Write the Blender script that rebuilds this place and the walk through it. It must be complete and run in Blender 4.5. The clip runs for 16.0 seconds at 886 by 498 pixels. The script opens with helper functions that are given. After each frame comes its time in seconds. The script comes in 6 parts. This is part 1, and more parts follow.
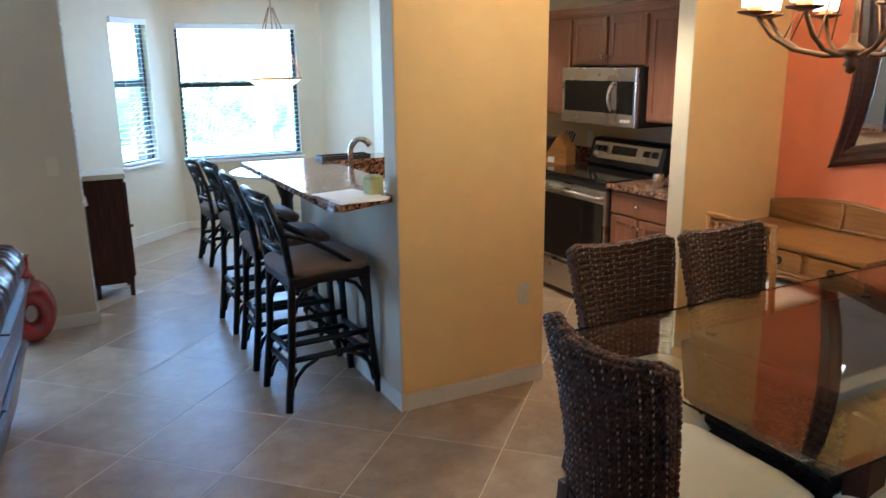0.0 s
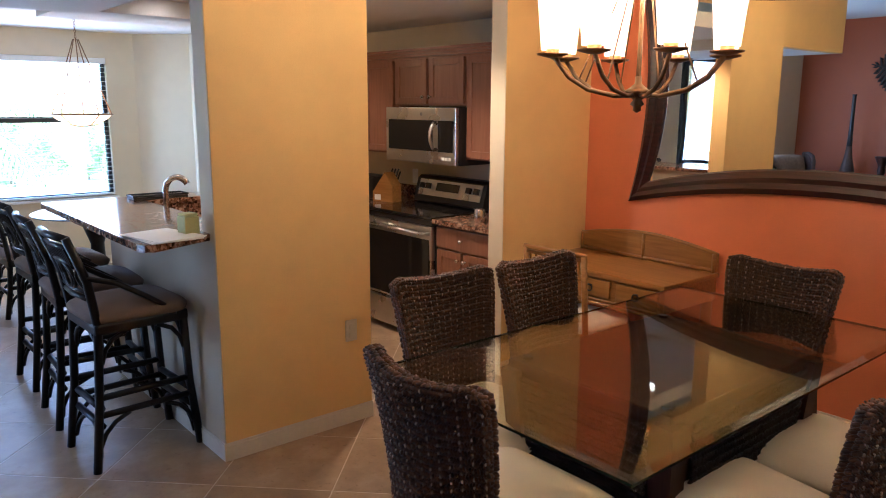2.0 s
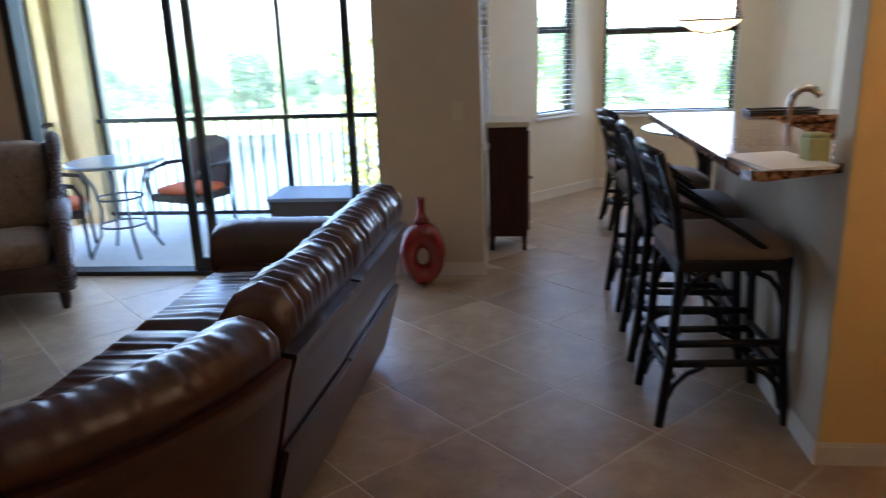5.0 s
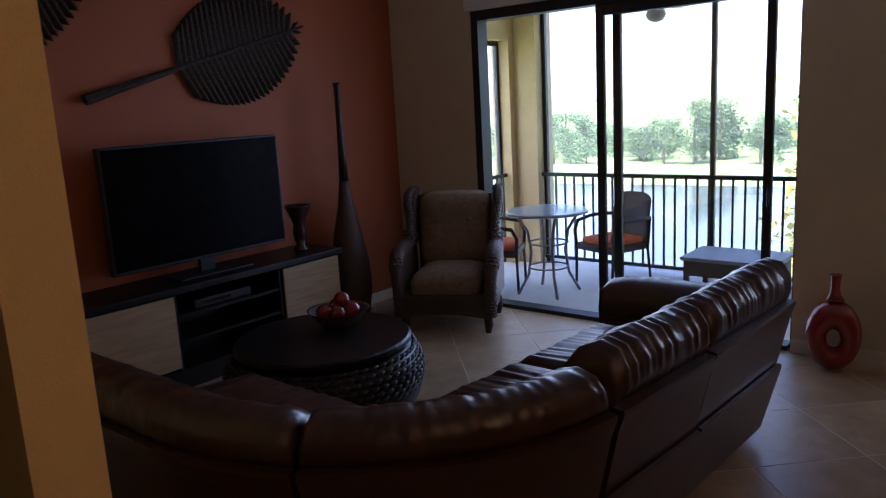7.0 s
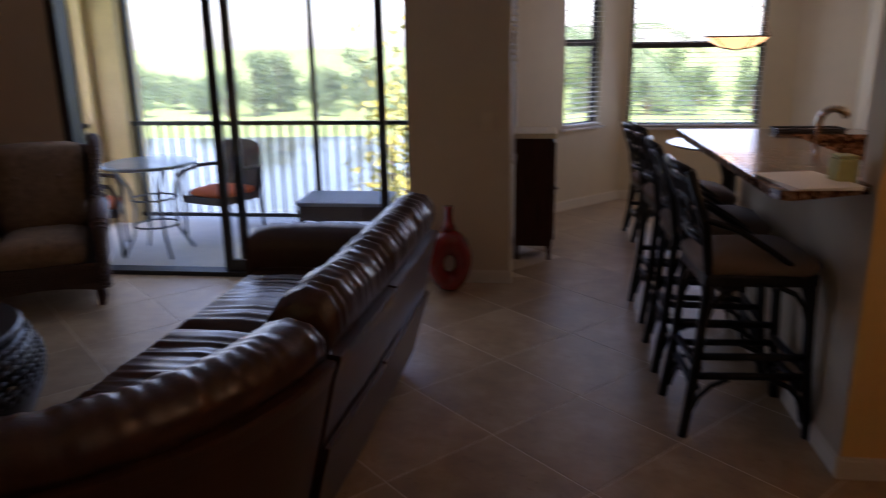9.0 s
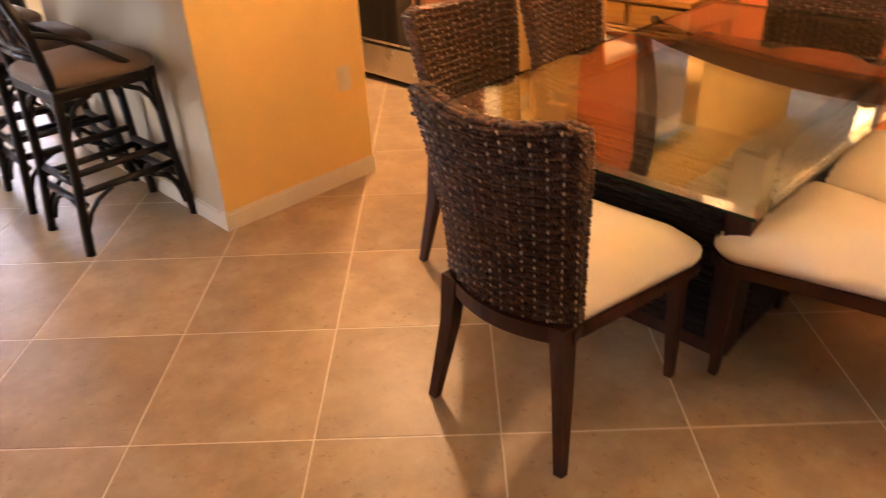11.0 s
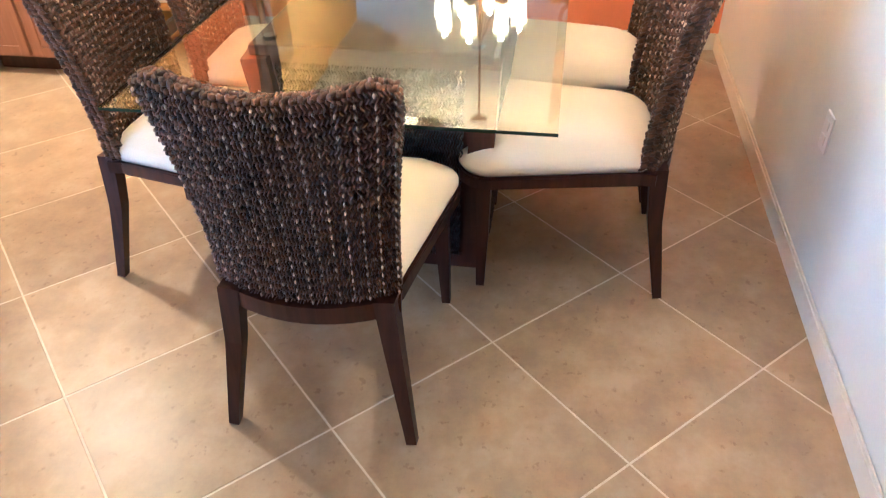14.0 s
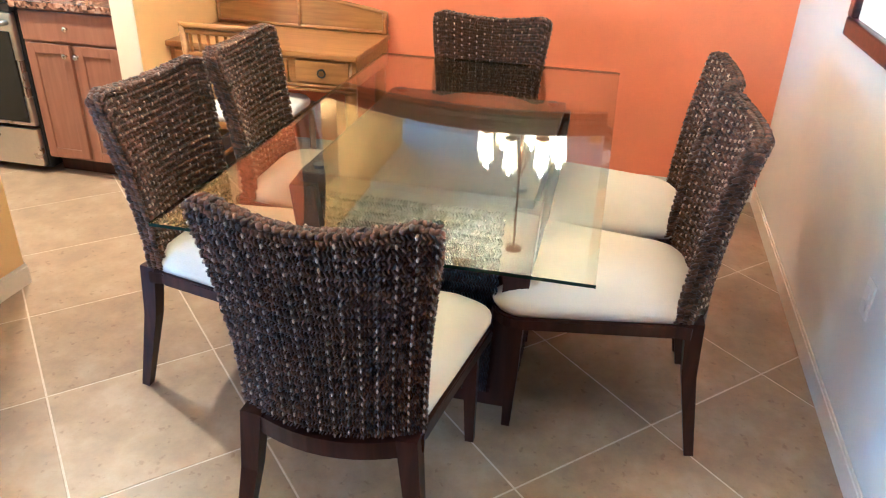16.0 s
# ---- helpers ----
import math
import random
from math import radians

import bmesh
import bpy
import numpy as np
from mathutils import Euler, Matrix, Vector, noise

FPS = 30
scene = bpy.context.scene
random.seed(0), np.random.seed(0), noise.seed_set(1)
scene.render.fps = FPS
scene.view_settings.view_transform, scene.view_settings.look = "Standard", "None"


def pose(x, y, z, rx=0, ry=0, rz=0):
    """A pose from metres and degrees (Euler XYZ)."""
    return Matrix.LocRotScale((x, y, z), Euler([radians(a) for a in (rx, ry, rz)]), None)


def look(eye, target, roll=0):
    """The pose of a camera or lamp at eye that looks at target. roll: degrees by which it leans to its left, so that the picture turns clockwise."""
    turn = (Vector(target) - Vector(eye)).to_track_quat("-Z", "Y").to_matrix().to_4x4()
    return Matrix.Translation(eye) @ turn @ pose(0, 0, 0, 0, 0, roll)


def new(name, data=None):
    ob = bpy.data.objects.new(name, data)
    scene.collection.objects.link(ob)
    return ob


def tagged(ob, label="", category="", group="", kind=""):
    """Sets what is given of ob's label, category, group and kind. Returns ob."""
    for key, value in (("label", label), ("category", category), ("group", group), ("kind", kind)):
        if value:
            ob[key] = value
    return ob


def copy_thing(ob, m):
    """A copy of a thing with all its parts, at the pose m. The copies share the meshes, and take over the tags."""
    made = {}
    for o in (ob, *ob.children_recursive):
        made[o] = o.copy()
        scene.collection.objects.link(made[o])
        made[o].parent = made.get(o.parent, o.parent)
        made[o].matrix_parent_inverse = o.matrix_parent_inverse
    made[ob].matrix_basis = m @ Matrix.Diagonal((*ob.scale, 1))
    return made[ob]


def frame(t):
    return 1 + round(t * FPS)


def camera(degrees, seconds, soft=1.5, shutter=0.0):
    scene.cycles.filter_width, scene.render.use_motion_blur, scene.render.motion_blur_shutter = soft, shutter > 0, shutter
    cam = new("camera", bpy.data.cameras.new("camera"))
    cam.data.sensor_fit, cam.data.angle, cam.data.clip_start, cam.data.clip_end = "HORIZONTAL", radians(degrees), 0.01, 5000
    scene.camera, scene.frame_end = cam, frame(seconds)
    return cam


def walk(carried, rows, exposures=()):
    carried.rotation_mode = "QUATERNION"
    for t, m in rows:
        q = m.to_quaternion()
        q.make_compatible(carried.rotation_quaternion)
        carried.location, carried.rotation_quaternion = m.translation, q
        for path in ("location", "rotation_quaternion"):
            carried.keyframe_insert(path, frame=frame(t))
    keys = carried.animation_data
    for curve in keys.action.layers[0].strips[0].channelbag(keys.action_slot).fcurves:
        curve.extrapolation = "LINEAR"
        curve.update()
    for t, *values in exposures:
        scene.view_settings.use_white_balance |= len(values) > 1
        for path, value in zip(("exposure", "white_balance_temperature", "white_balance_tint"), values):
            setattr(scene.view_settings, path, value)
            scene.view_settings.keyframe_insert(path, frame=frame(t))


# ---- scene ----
cam = camera(61.5, 16.0, soft=1.0, shutter=0.4)
PATH = [
    (0, (-1.174, -1.37, 1.604), (-0.286, 0.355, 1.118), -0.7),
    (0.5, (-1.178, -1.314, 1.582), (-0.138, 0.348, 1.189), -0.1),
    (1, (-1.163, -1.339, 1.573), (-0.004, 0.248, 1.202), -0.1),
    (1.5, (-1.141, -1.409, 1.573), (0.095, 0.118, 1.198), -0.2),
    (2, (-1.127, -1.393, 1.579), (0.138, 0.109, 1.198), 0.3),
    (2.5, (-1.082, -1.352, 1.552), (0.138, 0.177, 1.135), 0.5),
    (3, (-0.985, -1.317, 1.514), (0.089, 0.289, 0.997), 0.4),
    (3.5, (-0.936, -1.192, 1.441), (-0.074, 0.508, 0.836), 0.2),
    (4, (-0.993, -1.084, 1.491), (-0.389, 0.714, 0.858), -0.1),
    (4.5, (-1.002, -1.045, 1.506), (-0.755, 0.849, 0.915), -0.5),
    (5, (-0.895, -0.74, 1.463), (-1.08, 1.172, 0.905), -2.0),
    (5.2, (-0.855, -0.681, 1.449), (-1.214, 1.21, 0.905), -2.4),
    (7.3, (-0.558, -0.854, 1.561), (-1.83, 0.642, 1.185), -3.1),
    (7.5, (-0.564, -0.864, 1.556), (-1.828, 0.641, 1.184), -3.2),
    (8, (-0.649, -0.897, 1.534), (-1.789, 0.699, 1.147), -2.7),
    (8.5, (-0.751, -0.805, 1.513), (-1.559, 0.967, 1.06), -2.3),
    (9, (-0.954, -0.828, 1.499), (-1.18, 1.084, 0.957), -0.9),
    (9.5, (-1.014, -0.995, 1.481), (-0.737, 0.889, 0.87), 0.6),
    (10, (-0.973, -1.007, 1.415), (-0.323, 0.742, 0.695), -1.1),
    (10.2, (-1.015, -0.996, 1.452), (-0.216, 0.654, 0.653), -1.5),
    (12.3, (-1.168, -0.968, 1.421), (0.232, -0.244, 0.19), -3.8),
    (12.5, (-1.139, -0.904, 1.444), (0.257, -0.259, 0.165), -3.3),
    (13, (-1.119, -0.778, 1.447), (0.312, -0.247, 0.155), -3.4),
    (13.5, (-1.136, -0.611, 1.449), (0.36, -0.219, 0.181), -2.9),
    (14, (-1.141, -0.491, 1.447), (0.437, -0.212, 0.25), -1.4),
    (14.5, (-1.139, -0.469, 1.477), (0.506, -0.219, 0.367), 0.1),
    (15, (-1.143, -0.493, 1.475), (0.553, -0.203, 0.455), 0.8),
    (15.5, (-1.123, -0.487, 1.476), (0.598, -0.157, 0.513), 1.4),
    (16, (-1.119, -0.474, 1.481), (0.611, -0.087, 0.554), 1.8),
]
walk(cam, [(t, look(eye, target, roll)) for t, eye, target, roll in PATH],
     [(0, 4.1, 4100, 5), (0.8, 3.65, 4550, 18), (2.2, 3.95, 4600, 18), (3, 4.3, 4600, 20), (3.5, 4.4, 4500, 18), (4, 4.7, 4450, 16), (4.5, 4.55, 4500, 14), (5, 3.2, 5000, 16), (5.2, 2.95, 5100, 18),
      (7.3, 2.0, 5400, 32), (8, 2.0, 5700, 34), (9, 1.85, 5800, 34), (9.5, 2.1, 6100, 38), (10, 3.1, 7600, 58), (10.2, 3.6, 7600, 52), (12.3, 6.0, 5700, 24), (13, 6.0, 5100, 16), (13.5, 5.9, 4600, 12), (14.5, 5.8, 4150, 7), (16, 5.65, 3900, 3)])

# ---- daylight and lamps ----
world = bpy.data.worlds.new("world")
scene.world = world
world.use_nodes = True
wn, wl = world.node_tree.nodes, world.node_tree.links
sky = wn.new("ShaderNodeTexSky")
sky.sky_type, sky.sun_disc = 'NISHITA', False
sky.sun_elevation, sky.sun_rotation = radians(52), radians(200)
wl.new(sky.outputs[0], wn["Background"].inputs[0])
wn["Background"].inputs[1].default_value = 0.15

sun = new("sun", bpy.data.lights.new("sun", 'SUN'))
sun.data.energy, sun.data.angle, sun.data.color = 5.0, radians(0.5), (1, 0.95, 0.87)
sun.matrix_world = look((0, 0, 20), (-2.5, 9.5, 0))


def area(name, eye, target, w, h, power, colour):
    ob = new(name, bpy.data.lights.new(name, 'AREA'))
    ob.data.shape, ob.data.size, ob.data.size_y = 'RECTANGLE', w, h
    ob.data.energy, ob.data.color = power, colour
    ob.matrix_world = look(eye, target)
    return ob


area("slider_daylight", (-2.85, 3.675, 1.1), (-2.85, 0, 0.9), 2.1, 2.0, 3.0, (0.74, 0.88, 1.0))
area("nook_daylight", (0.55, 6.27, 1.35), (0.55, 0, 0.9), 1.1, 1.25, 2.2, (0.76, 0.88, 1.0))
area("side_nook_daylight", (-0.46, 5.94, 1.35), (2, 3.4, 0.9), 0.4, 1.2, 0.4, (0.76, 0.88, 1.0))


def point(name, at, power, colour, radius=0.03):
    ob = new(name, bpy.data.lights.new(name, 'POINT'))
    ob.data.energy, ob.data.color, ob.data.shadow_soft_size = power, colour, radius
    ob.location = at
    return ob


# ---- materials ----
def mat(name, colour, rough=0.5, metal=0.0, scale=8.0, vary=0.12, bump=0.0, fine=60.0, coat=0.0, spec=0.5, island=False, uneven=1.0):
    """Painted, wooden or plain surface with coarse and fine variation."""
    m = bpy.data.materials.new(name)
    m.use_nodes = True
    n, l = m.node_tree.nodes, m.node_tree.links
    b = n["Principled BSDF"]
    tc = n.new("ShaderNodeTexCoord")
    big, small = n.new("ShaderNodeTexNoise"), n.new("ShaderNodeTexNoise")
    big.inputs["Scale"].default_value, small.inputs["Scale"].default_value = scale, fine
    big.inputs["Detail"].default_value = 4
    for t in (big, small):
        l.new(tc.outputs["Object"], t.inputs["Vector"])
    mix = n.new("ShaderNodeMath")
    mix.operation = 'ADD'
    l.new(big.outputs["Fac"], mix.inputs[0])
    l.new(small.outputs["Fac"], mix.inputs[1])
    ramp = n.new("ShaderNodeMapRange")
    ramp.inputs["From Min"].default_value, ramp.inputs["From Max"].default_value = 0.6, 1.4
    ramp.inputs["To Min"].default_value, ramp.inputs["To Max"].default_value = 1 - vary, 1 + vary
    l.new(mix.outputs[0], ramp.inputs[0])
    val = ramp.outputs[0]
    if island:
        info = n.new("ShaderNodeNewGeometry")
        r2 = n.new("ShaderNodeMapRange")
        r2.inputs["To Min"].default_value, r2.inputs["To Max"].default_value = 0.35, 1.9
        l.new(info.outputs["Random Per Island"], r2.inputs[0])
        mul = n.new("ShaderNodeMath")
        mul.operation = 'MULTIPLY'
        l.new(val, mul.inputs[0])
        l.new(r2.outputs[0], mul.inputs[1])
        val = mul.outputs[0]
    sc = n.new("ShaderNodeVectorMath")
    sc.operation = 'SCALE'
    sc.inputs[0].default_value = colour
    l.new(val, sc.inputs["Scale"])
    l.new(sc.outputs[0], b.inputs["Base Color"])
    rr = n.new("ShaderNodeMapRange")
    rr.inputs["To Min"].default_value, rr.inputs["To Max"].default_value = max(0.02, rough - 0.08 * uneven), min(1, rough + 0.1 * uneven)
    l.new(big.outputs["Fac"], rr.inputs[0])
    l.new(rr.outputs[0], b.inputs["Roughness"])
    b.inputs["Metallic"].default_value = metal
    b.inputs["Coat Weight"].default_value = coat
    b.inputs["Specular IOR Level"].default_value = spec
    if bump:
        bp = n.new("ShaderNodeBump")
        bp.inputs["Strength"].default_value, bp.inputs["Distance"].default_value = bump, 0.004
        l.new(small.outputs["Fac"], bp.inputs["Height"])
        l.new(bp.outputs[0], b.inputs["Normal"])
    return m


def wood(name, dark, light, rough=0.35, axis=0, coat=0.3, freq=9.0):
    """Stained wood: long grain along one axis."""
    m = bpy.data.materials.new(name)
    m.use_nodes = True
    n, l = m.node_tree.nodes, m.node_tree.links
    b = n["Principled BSDF"]
    tc, mp = n.new("ShaderNodeTexCoord"), n.new("ShaderNodeMapping")
    s = [freq * 6, freq * 6, freq * 6]
    s[axis] = freq * 0.5
    mp.inputs["Scale"].default_value = s
    noise_a = n.new("ShaderNodeTexNoise")
    noise_a.inputs["Scale"].default_value, noise_a.inputs["Detail"].default_value = 1.0, 5
    l.new(tc.outputs["Object"], mp.inputs[0])
    l.new(mp.outputs[0], noise_a.inputs["Vector"])
    rp = n.new("ShaderNodeValToRGB")
    rp.color_ramp.elements[0].position, rp.color_ramp.elements[1].position = 0.32, 0.68
    rp.color_ramp.elements[0].color, rp.color_ramp.elements[1].color = (*dark, 1), (*light, 1)
    l.new(noise_a.outputs["Fac"], rp.inputs[0])
    l.new(rp.outputs[0], b.inputs["Base Color"])
    b.inputs["Roughness"].default_value, b.inputs["Coat Weight"].default_value = rough, coat
    b.inputs["Coat Roughness"].default_value, b.inputs["Specular IOR Level"].default_value = 0.25, 0.35
    bp = n.new("ShaderNodeBump")
    bp.inputs["Strength"].default_value, bp.inputs["Distance"].default_value = 0.12, 0.002
    l.new(noise_a.outputs["Fac"], bp.inputs["Height"])
    l.new(bp.outputs[0], b.inputs["Normal"])
    return m


def speckle(name, a, b_, c, rough=0.12, scale=70):
    """Polished granite: speckles of three colours."""
    m = bpy.data.materials.new(name)
    m.use_nodes = True
    n, l = m.node_tree.nodes, m.node_tree.links
    b = n["Principled BSDF"]
    tc, vo, ns = n.new("ShaderNodeTexCoord"), n.new("ShaderNodeTexVoronoi"), n.new("ShaderNodeTexNoise")
    vo.inputs["Scale"].default_value, ns.inputs["Scale"].default_value, ns.inputs["Detail"].default_value = scale, scale * 0.35, 6
    l.new(tc.outputs["Object"], vo.inputs["Vector"])
    l.new(tc.outputs["Object"], ns.inputs["Vector"])
    ad = n.new("ShaderNodeMixRGB")
    ad.inputs[0].default_value = 0.6
    l.new(vo.outputs["Color"], ad.inputs[1])
    l.new(ns.outputs["Fac"], ad.inputs[2])
    rp = n.new("ShaderNodeValToRGB")
    e = rp.color_ramp.elements
    e[0].position, e[1].position = 0.36, 0.66
    e[0].color, e[1].color = (*a, 1), (*c, 1)
    e.new(0.5).color = (*b_, 1)
    l.new(ad.outputs[0], rp.inputs[0])
    l.new(rp.outputs[0], b.inputs["Base Color"])
    b.inputs["Roughness"].default_value = rough
    return m


def glass(name, tint=(1, 1, 1), thin=True, rough=0.0, base=0.042):
    m = bpy.data.materials.new(name)
    m.use_nodes = True
    n, l = m.node_tree.nodes, m.node_tree.links
    if thin:
        out = n["Material Output"]
        tr, gl, mx = n.new("ShaderNodeBsdfTransparent"), n.new("ShaderNodeBsdfGlossy"), n.new("ShaderNodeMixShader")
        lw, pw, ad = n.new("ShaderNodeLayerWeight"), n.new("ShaderNodeMath"), n.new("ShaderNodeMath")
        lw.inputs[0].default_value = 0.5
        pw.operation, pw.inputs[1].default_value = 'POWER', 5.0
        ad.operation, ad.inputs[1].default_value, ad.inputs[2].default_value = 'MULTIPLY_ADD', 0.9, base
        l.new(lw.outputs["Facing"], pw.inputs[0])
        l.new(pw.outputs[0], ad.inputs[0])
        gl.inputs["Roughness"].default_value = 0.01
        tr.inputs[0].default_value = (*tint, 1)
        l.new(ad.outputs[0], mx.inputs[0])
        l.new(tr.outputs[0], mx.inputs[1])
        l.new(gl.outputs[0], mx.inputs[2])
        l.new(mx.outputs[0], out.inputs[0])
    else:
        b = n["Principled BSDF"]
        b.inputs["Transmission Weight"].default_value, b.inputs["Roughness"].default_value = 1, rough
        b.inputs["Base Color"].default_value, b.inputs["IOR"].default_value = (*tint, 1), 1.5
    return m


def glow(name, colour, power):
    m = bpy.data.materials.new(name)
    m.use_nodes = True
    b = m.node_tree.nodes["Principled BSDF"]
    b.inputs["Base Color"].default_value = (*colour, 1)
    b.inputs["Emission Color"].default_value, b.inputs["Emission Strength"].default_value = (*colour, 1), power
    return m


def tile_material():
    """Matt ceramic floor tile: cloudy beige with darker blotches and pits, each tile its own tone."""
    m = bpy.data.materials.new("floor_tile_ceramic")
    m.use_nodes = True
    n, l = m.node_tree.nodes, m.node_tree.links
    b = n["Principled BSDF"]
    geo, oi = n.new("ShaderNodeNewGeometry"), n.new("ShaderNodeObjectInfo")
    cloud, pit, big = n.new("ShaderNodeTexNoise"), n.new("ShaderNodeTexNoise"), n.new("ShaderNodeTexNoise")
    off = n.new("ShaderNodeVectorMath")
    off.operation = 'MULTIPLY_ADD'
    off.inputs[1].default_value = (1, 1, 1)
    rnd = n.new("ShaderNodeCombineXYZ")
    k = n.new("ShaderNodeMath")
    k.operation, k.inputs[1].default_value = 'MULTIPLY', 37
    l.new(oi.outputs["Random"], k.inputs[0])
    l.new(k.outputs[0], rnd.inputs[2])
    l.new(geo.outputs["Position"], off.inputs[0])
    l.new(rnd.outputs[0], off.inputs[2])
    cloud.inputs["Roughness"].default_value = 0.68
    for t, s in ((cloud, 6), (pit, 38), (big, 1.7)):
        t.inputs["Scale"].default_value, t.inputs["Detail"].default_value = s, 6
        l.new(off.outputs[0], t.inputs["Vector"])
    rp = n.new("ShaderNodeValToRGB")
    e = rp.color_ramp.elements
    e[0].position, e[1].position = 0.36, 0.66
    e[0].color, e[1].color = (0.275, 0.19, 0.112, 1), (0.40, 0.295, 0.185, 1)
    e.new(0.5).color = (0.335, 0.232, 0.132, 1)
    l.new(cloud.outputs["Fac"], rp.inputs[0])
    pr = n.new("ShaderNodeValToRGB")
    pr.color_ramp.elements[0].position, pr.color_ramp.elements[1].position = 0.30, 0.37
    pr.color_ramp.elements[0].color = (0.72, 0.66, 0.6, 1)
    l.new(pit.outputs["Fac"], pr.inputs[0])
    mx = n.new("ShaderNodeMixRGB")
    mx.blend_type, mx.inputs[0].default_value = 'MULTIPLY', 0.8
    l.new(rp.outputs[0], mx.inputs[1])
    l.new(pr.outputs[0], mx.inputs[2])
    tone = n.new("ShaderNodeMapRange")
    tone.inputs["To Min"].default_value, tone.inputs["To Max"].default_value = 0.9, 1.08
    l.new(oi.outputs["Random"], tone.inputs[0])
    sc = n.new("ShaderNodeVectorMath")
    sc.operation = 'SCALE'
    l.new(mx.outputs[0], sc.inputs[0])
    l.new(tone.outputs[0], sc.inputs["Scale"])
    l.new(sc.outputs[0], b.inputs["Base Color"])
    rr = n.new("ShaderNodeMapRange")
    rr.inputs["To Min"].default_value, rr.inputs["To Max"].default_value = 0.26, 0.5
    l.new(cloud.outputs["Fac"], rr.inputs[0])
    l.new(rr.outputs[0], b.inputs["Roughness"])
    bp = n.new("ShaderNodeBump")
    bp.inputs["Strength"].default_value, bp.inputs["Distance"].default_value = 0.25, 0.002
    l.new(big.outputs["Fac"], bp.inputs["Height"])
    l.new(bp.outputs[0], b.inputs["Normal"])
    return m


M_YELLOW = mat("yellow_wall_paint", (0.80, 0.53, 0.175), 0.62, vary=0.05, bump=0.25, fine=220)
M_CREAM = mat("cream_wall_paint", (0.66, 0.57, 0.40), 0.65, vary=0.05, bump=0.25, fine=220)
M_BEIGE = mat("beige_wall_paint", (0.60, 0.50, 0.35), 0.65, vary=0.05, bump=0.25, fine=220)
M_ORANGE = mat("orange_wall_paint", (0.74, 0.225, 0.07), 0.6, vary=0.05, bump=0.25, fine=220)
M_RED = mat("terracotta_wall_paint", (0.37, 0.094, 0.027), 0.6, vary=0.06, bump=0.25, fine=220)
M_WHITE = mat("white_trim_paint", (0.78, 0.76, 0.72), 0.4, vary=0.04)
M_WALLWHITE = mat("offwhite_wall_paint", (0.74, 0.72, 0.66), 0.6, vary=0.04, bump=0.25, fine=220)
M_CEIL = mat("white_ceiling_paint", (0.75, 0.73, 0.69), 0.8, vary=0.04, bump=0.4, fine=140)
M_STUCCO = mat("yellow_stucco", (0.58, 0.43, 0.22), 0.85, vary=0.1, bump=0.7, fine=90)
M_TILE = tile_material()
M_GROUT = mat("tile_grout", (0.60, 0.50, 0.38), 0.8, vary=0.15)
M_CONC = mat("balcony_slab_paint", (0.80, 0.75, 0.66), 0.7, vary=0.08, bump=0.3)
M_DARKWOOD = wood("espresso_wood", (0.022, 0.006, 0.003), (0.055, 0.015, 0.0075), 0.4, 2, 0.0)
M_CHERRY = wood("cherry_cabinet_wood", (0.235, 0.102, 0.053), (0.285, 0.128, 0.068), 0.34, 2)
M_BAMBOO = wood("honey_bamboo_wood", (0.25, 0.118, 0.022), (0.35, 0.175, 0.035), 0.35, 1)
M_BLACKWOOD = wood("black_stained_rattan", (0.003, 0.0022, 0.002), (0.007, 0.0045, 0.004), 0.4, 2, 0.06)
M_MIRRORFRAME = wood("dark_mahogany", (0.018, 0.006, 0.006), (0.05, 0.014, 0.012), 0.28, 1, 0.5)
M_GRASS = mat("dark_woven_seagrass", (0.085, 0.036, 0.016), 0.4, vary=0.35, scale=25, bump=0.5, fine=180, island=True, spec=0.45)
M_STRAND = mat("pale_seagrass_strand", (0.33, 0.23, 0.15), 0.45, vary=0.3, scale=25, bump=0.4, fine=180, island=True)
M_BASE = mat("cream_baseboard_paint", (0.72, 0.65, 0.53), 0.42, vary=0.05)
M_DARKGRASS = mat("black_brown_seagrass", (0.015, 0.009, 0.007), 0.55, vary=0.3, scale=25, bump=0.5, fine=180, island=True)
M_CUSHION = mat("cream_microfibre", (0.80, 0.70, 0.55), 0.75, vary=0.05, bump=0.2, fine=300)
M_TAUPE = mat("taupe_seat_fabric", (0.17, 0.12, 0.09), 0.85, vary=0.12, bump=0.4, fine=260)
M_LEATHER = mat("brown_leather", (0.050, 0.019, 0.011), 0.29, vary=0.18, scale=6, bump=0.12, fine=130, coat=0.0, spec=0.6, uneven=0.25)
M_GRANITE = speckle("brown_granite", (0.03, 0.016, 0.012), (0.20, 0.09, 0.045), (0.42, 0.27, 0.17))
M_STEEL = mat("brushed_stainless", (0.60, 0.58, 0.55), 0.28, 1.0, vary=0.05)
M_CHROME = mat("satin_nickel", (0.55, 0.50, 0.44), 0.25, 1.0, vary=0.05)
M_BLACKGLASS = mat("black_glass", (0.008, 0.008, 0.009), 0.05, vary=0.1)
M_BLACK = mat("black_plastic", (0.012, 0.012, 0.013), 0.4, vary=0.2)
M_BRONZE = mat("dark_bronze_aluminium", (0.022, 0.02, 0.018), 0.45, vary=0.2)
M_COPPER = mat("antique_bronze_metal", (0.20, 0.115, 0.055), 0.38, 0.9, vary=0.25)
M_GLASS = glass("window_glass")
M_TABLEGLASS = glass("table_glass", (0.88, 0.89, 0.80), base=0.075)
M_GLASSEDGE = mat("green_glass_edge", (0.012, 0.03, 0.022), 0.08, vary=0.1)
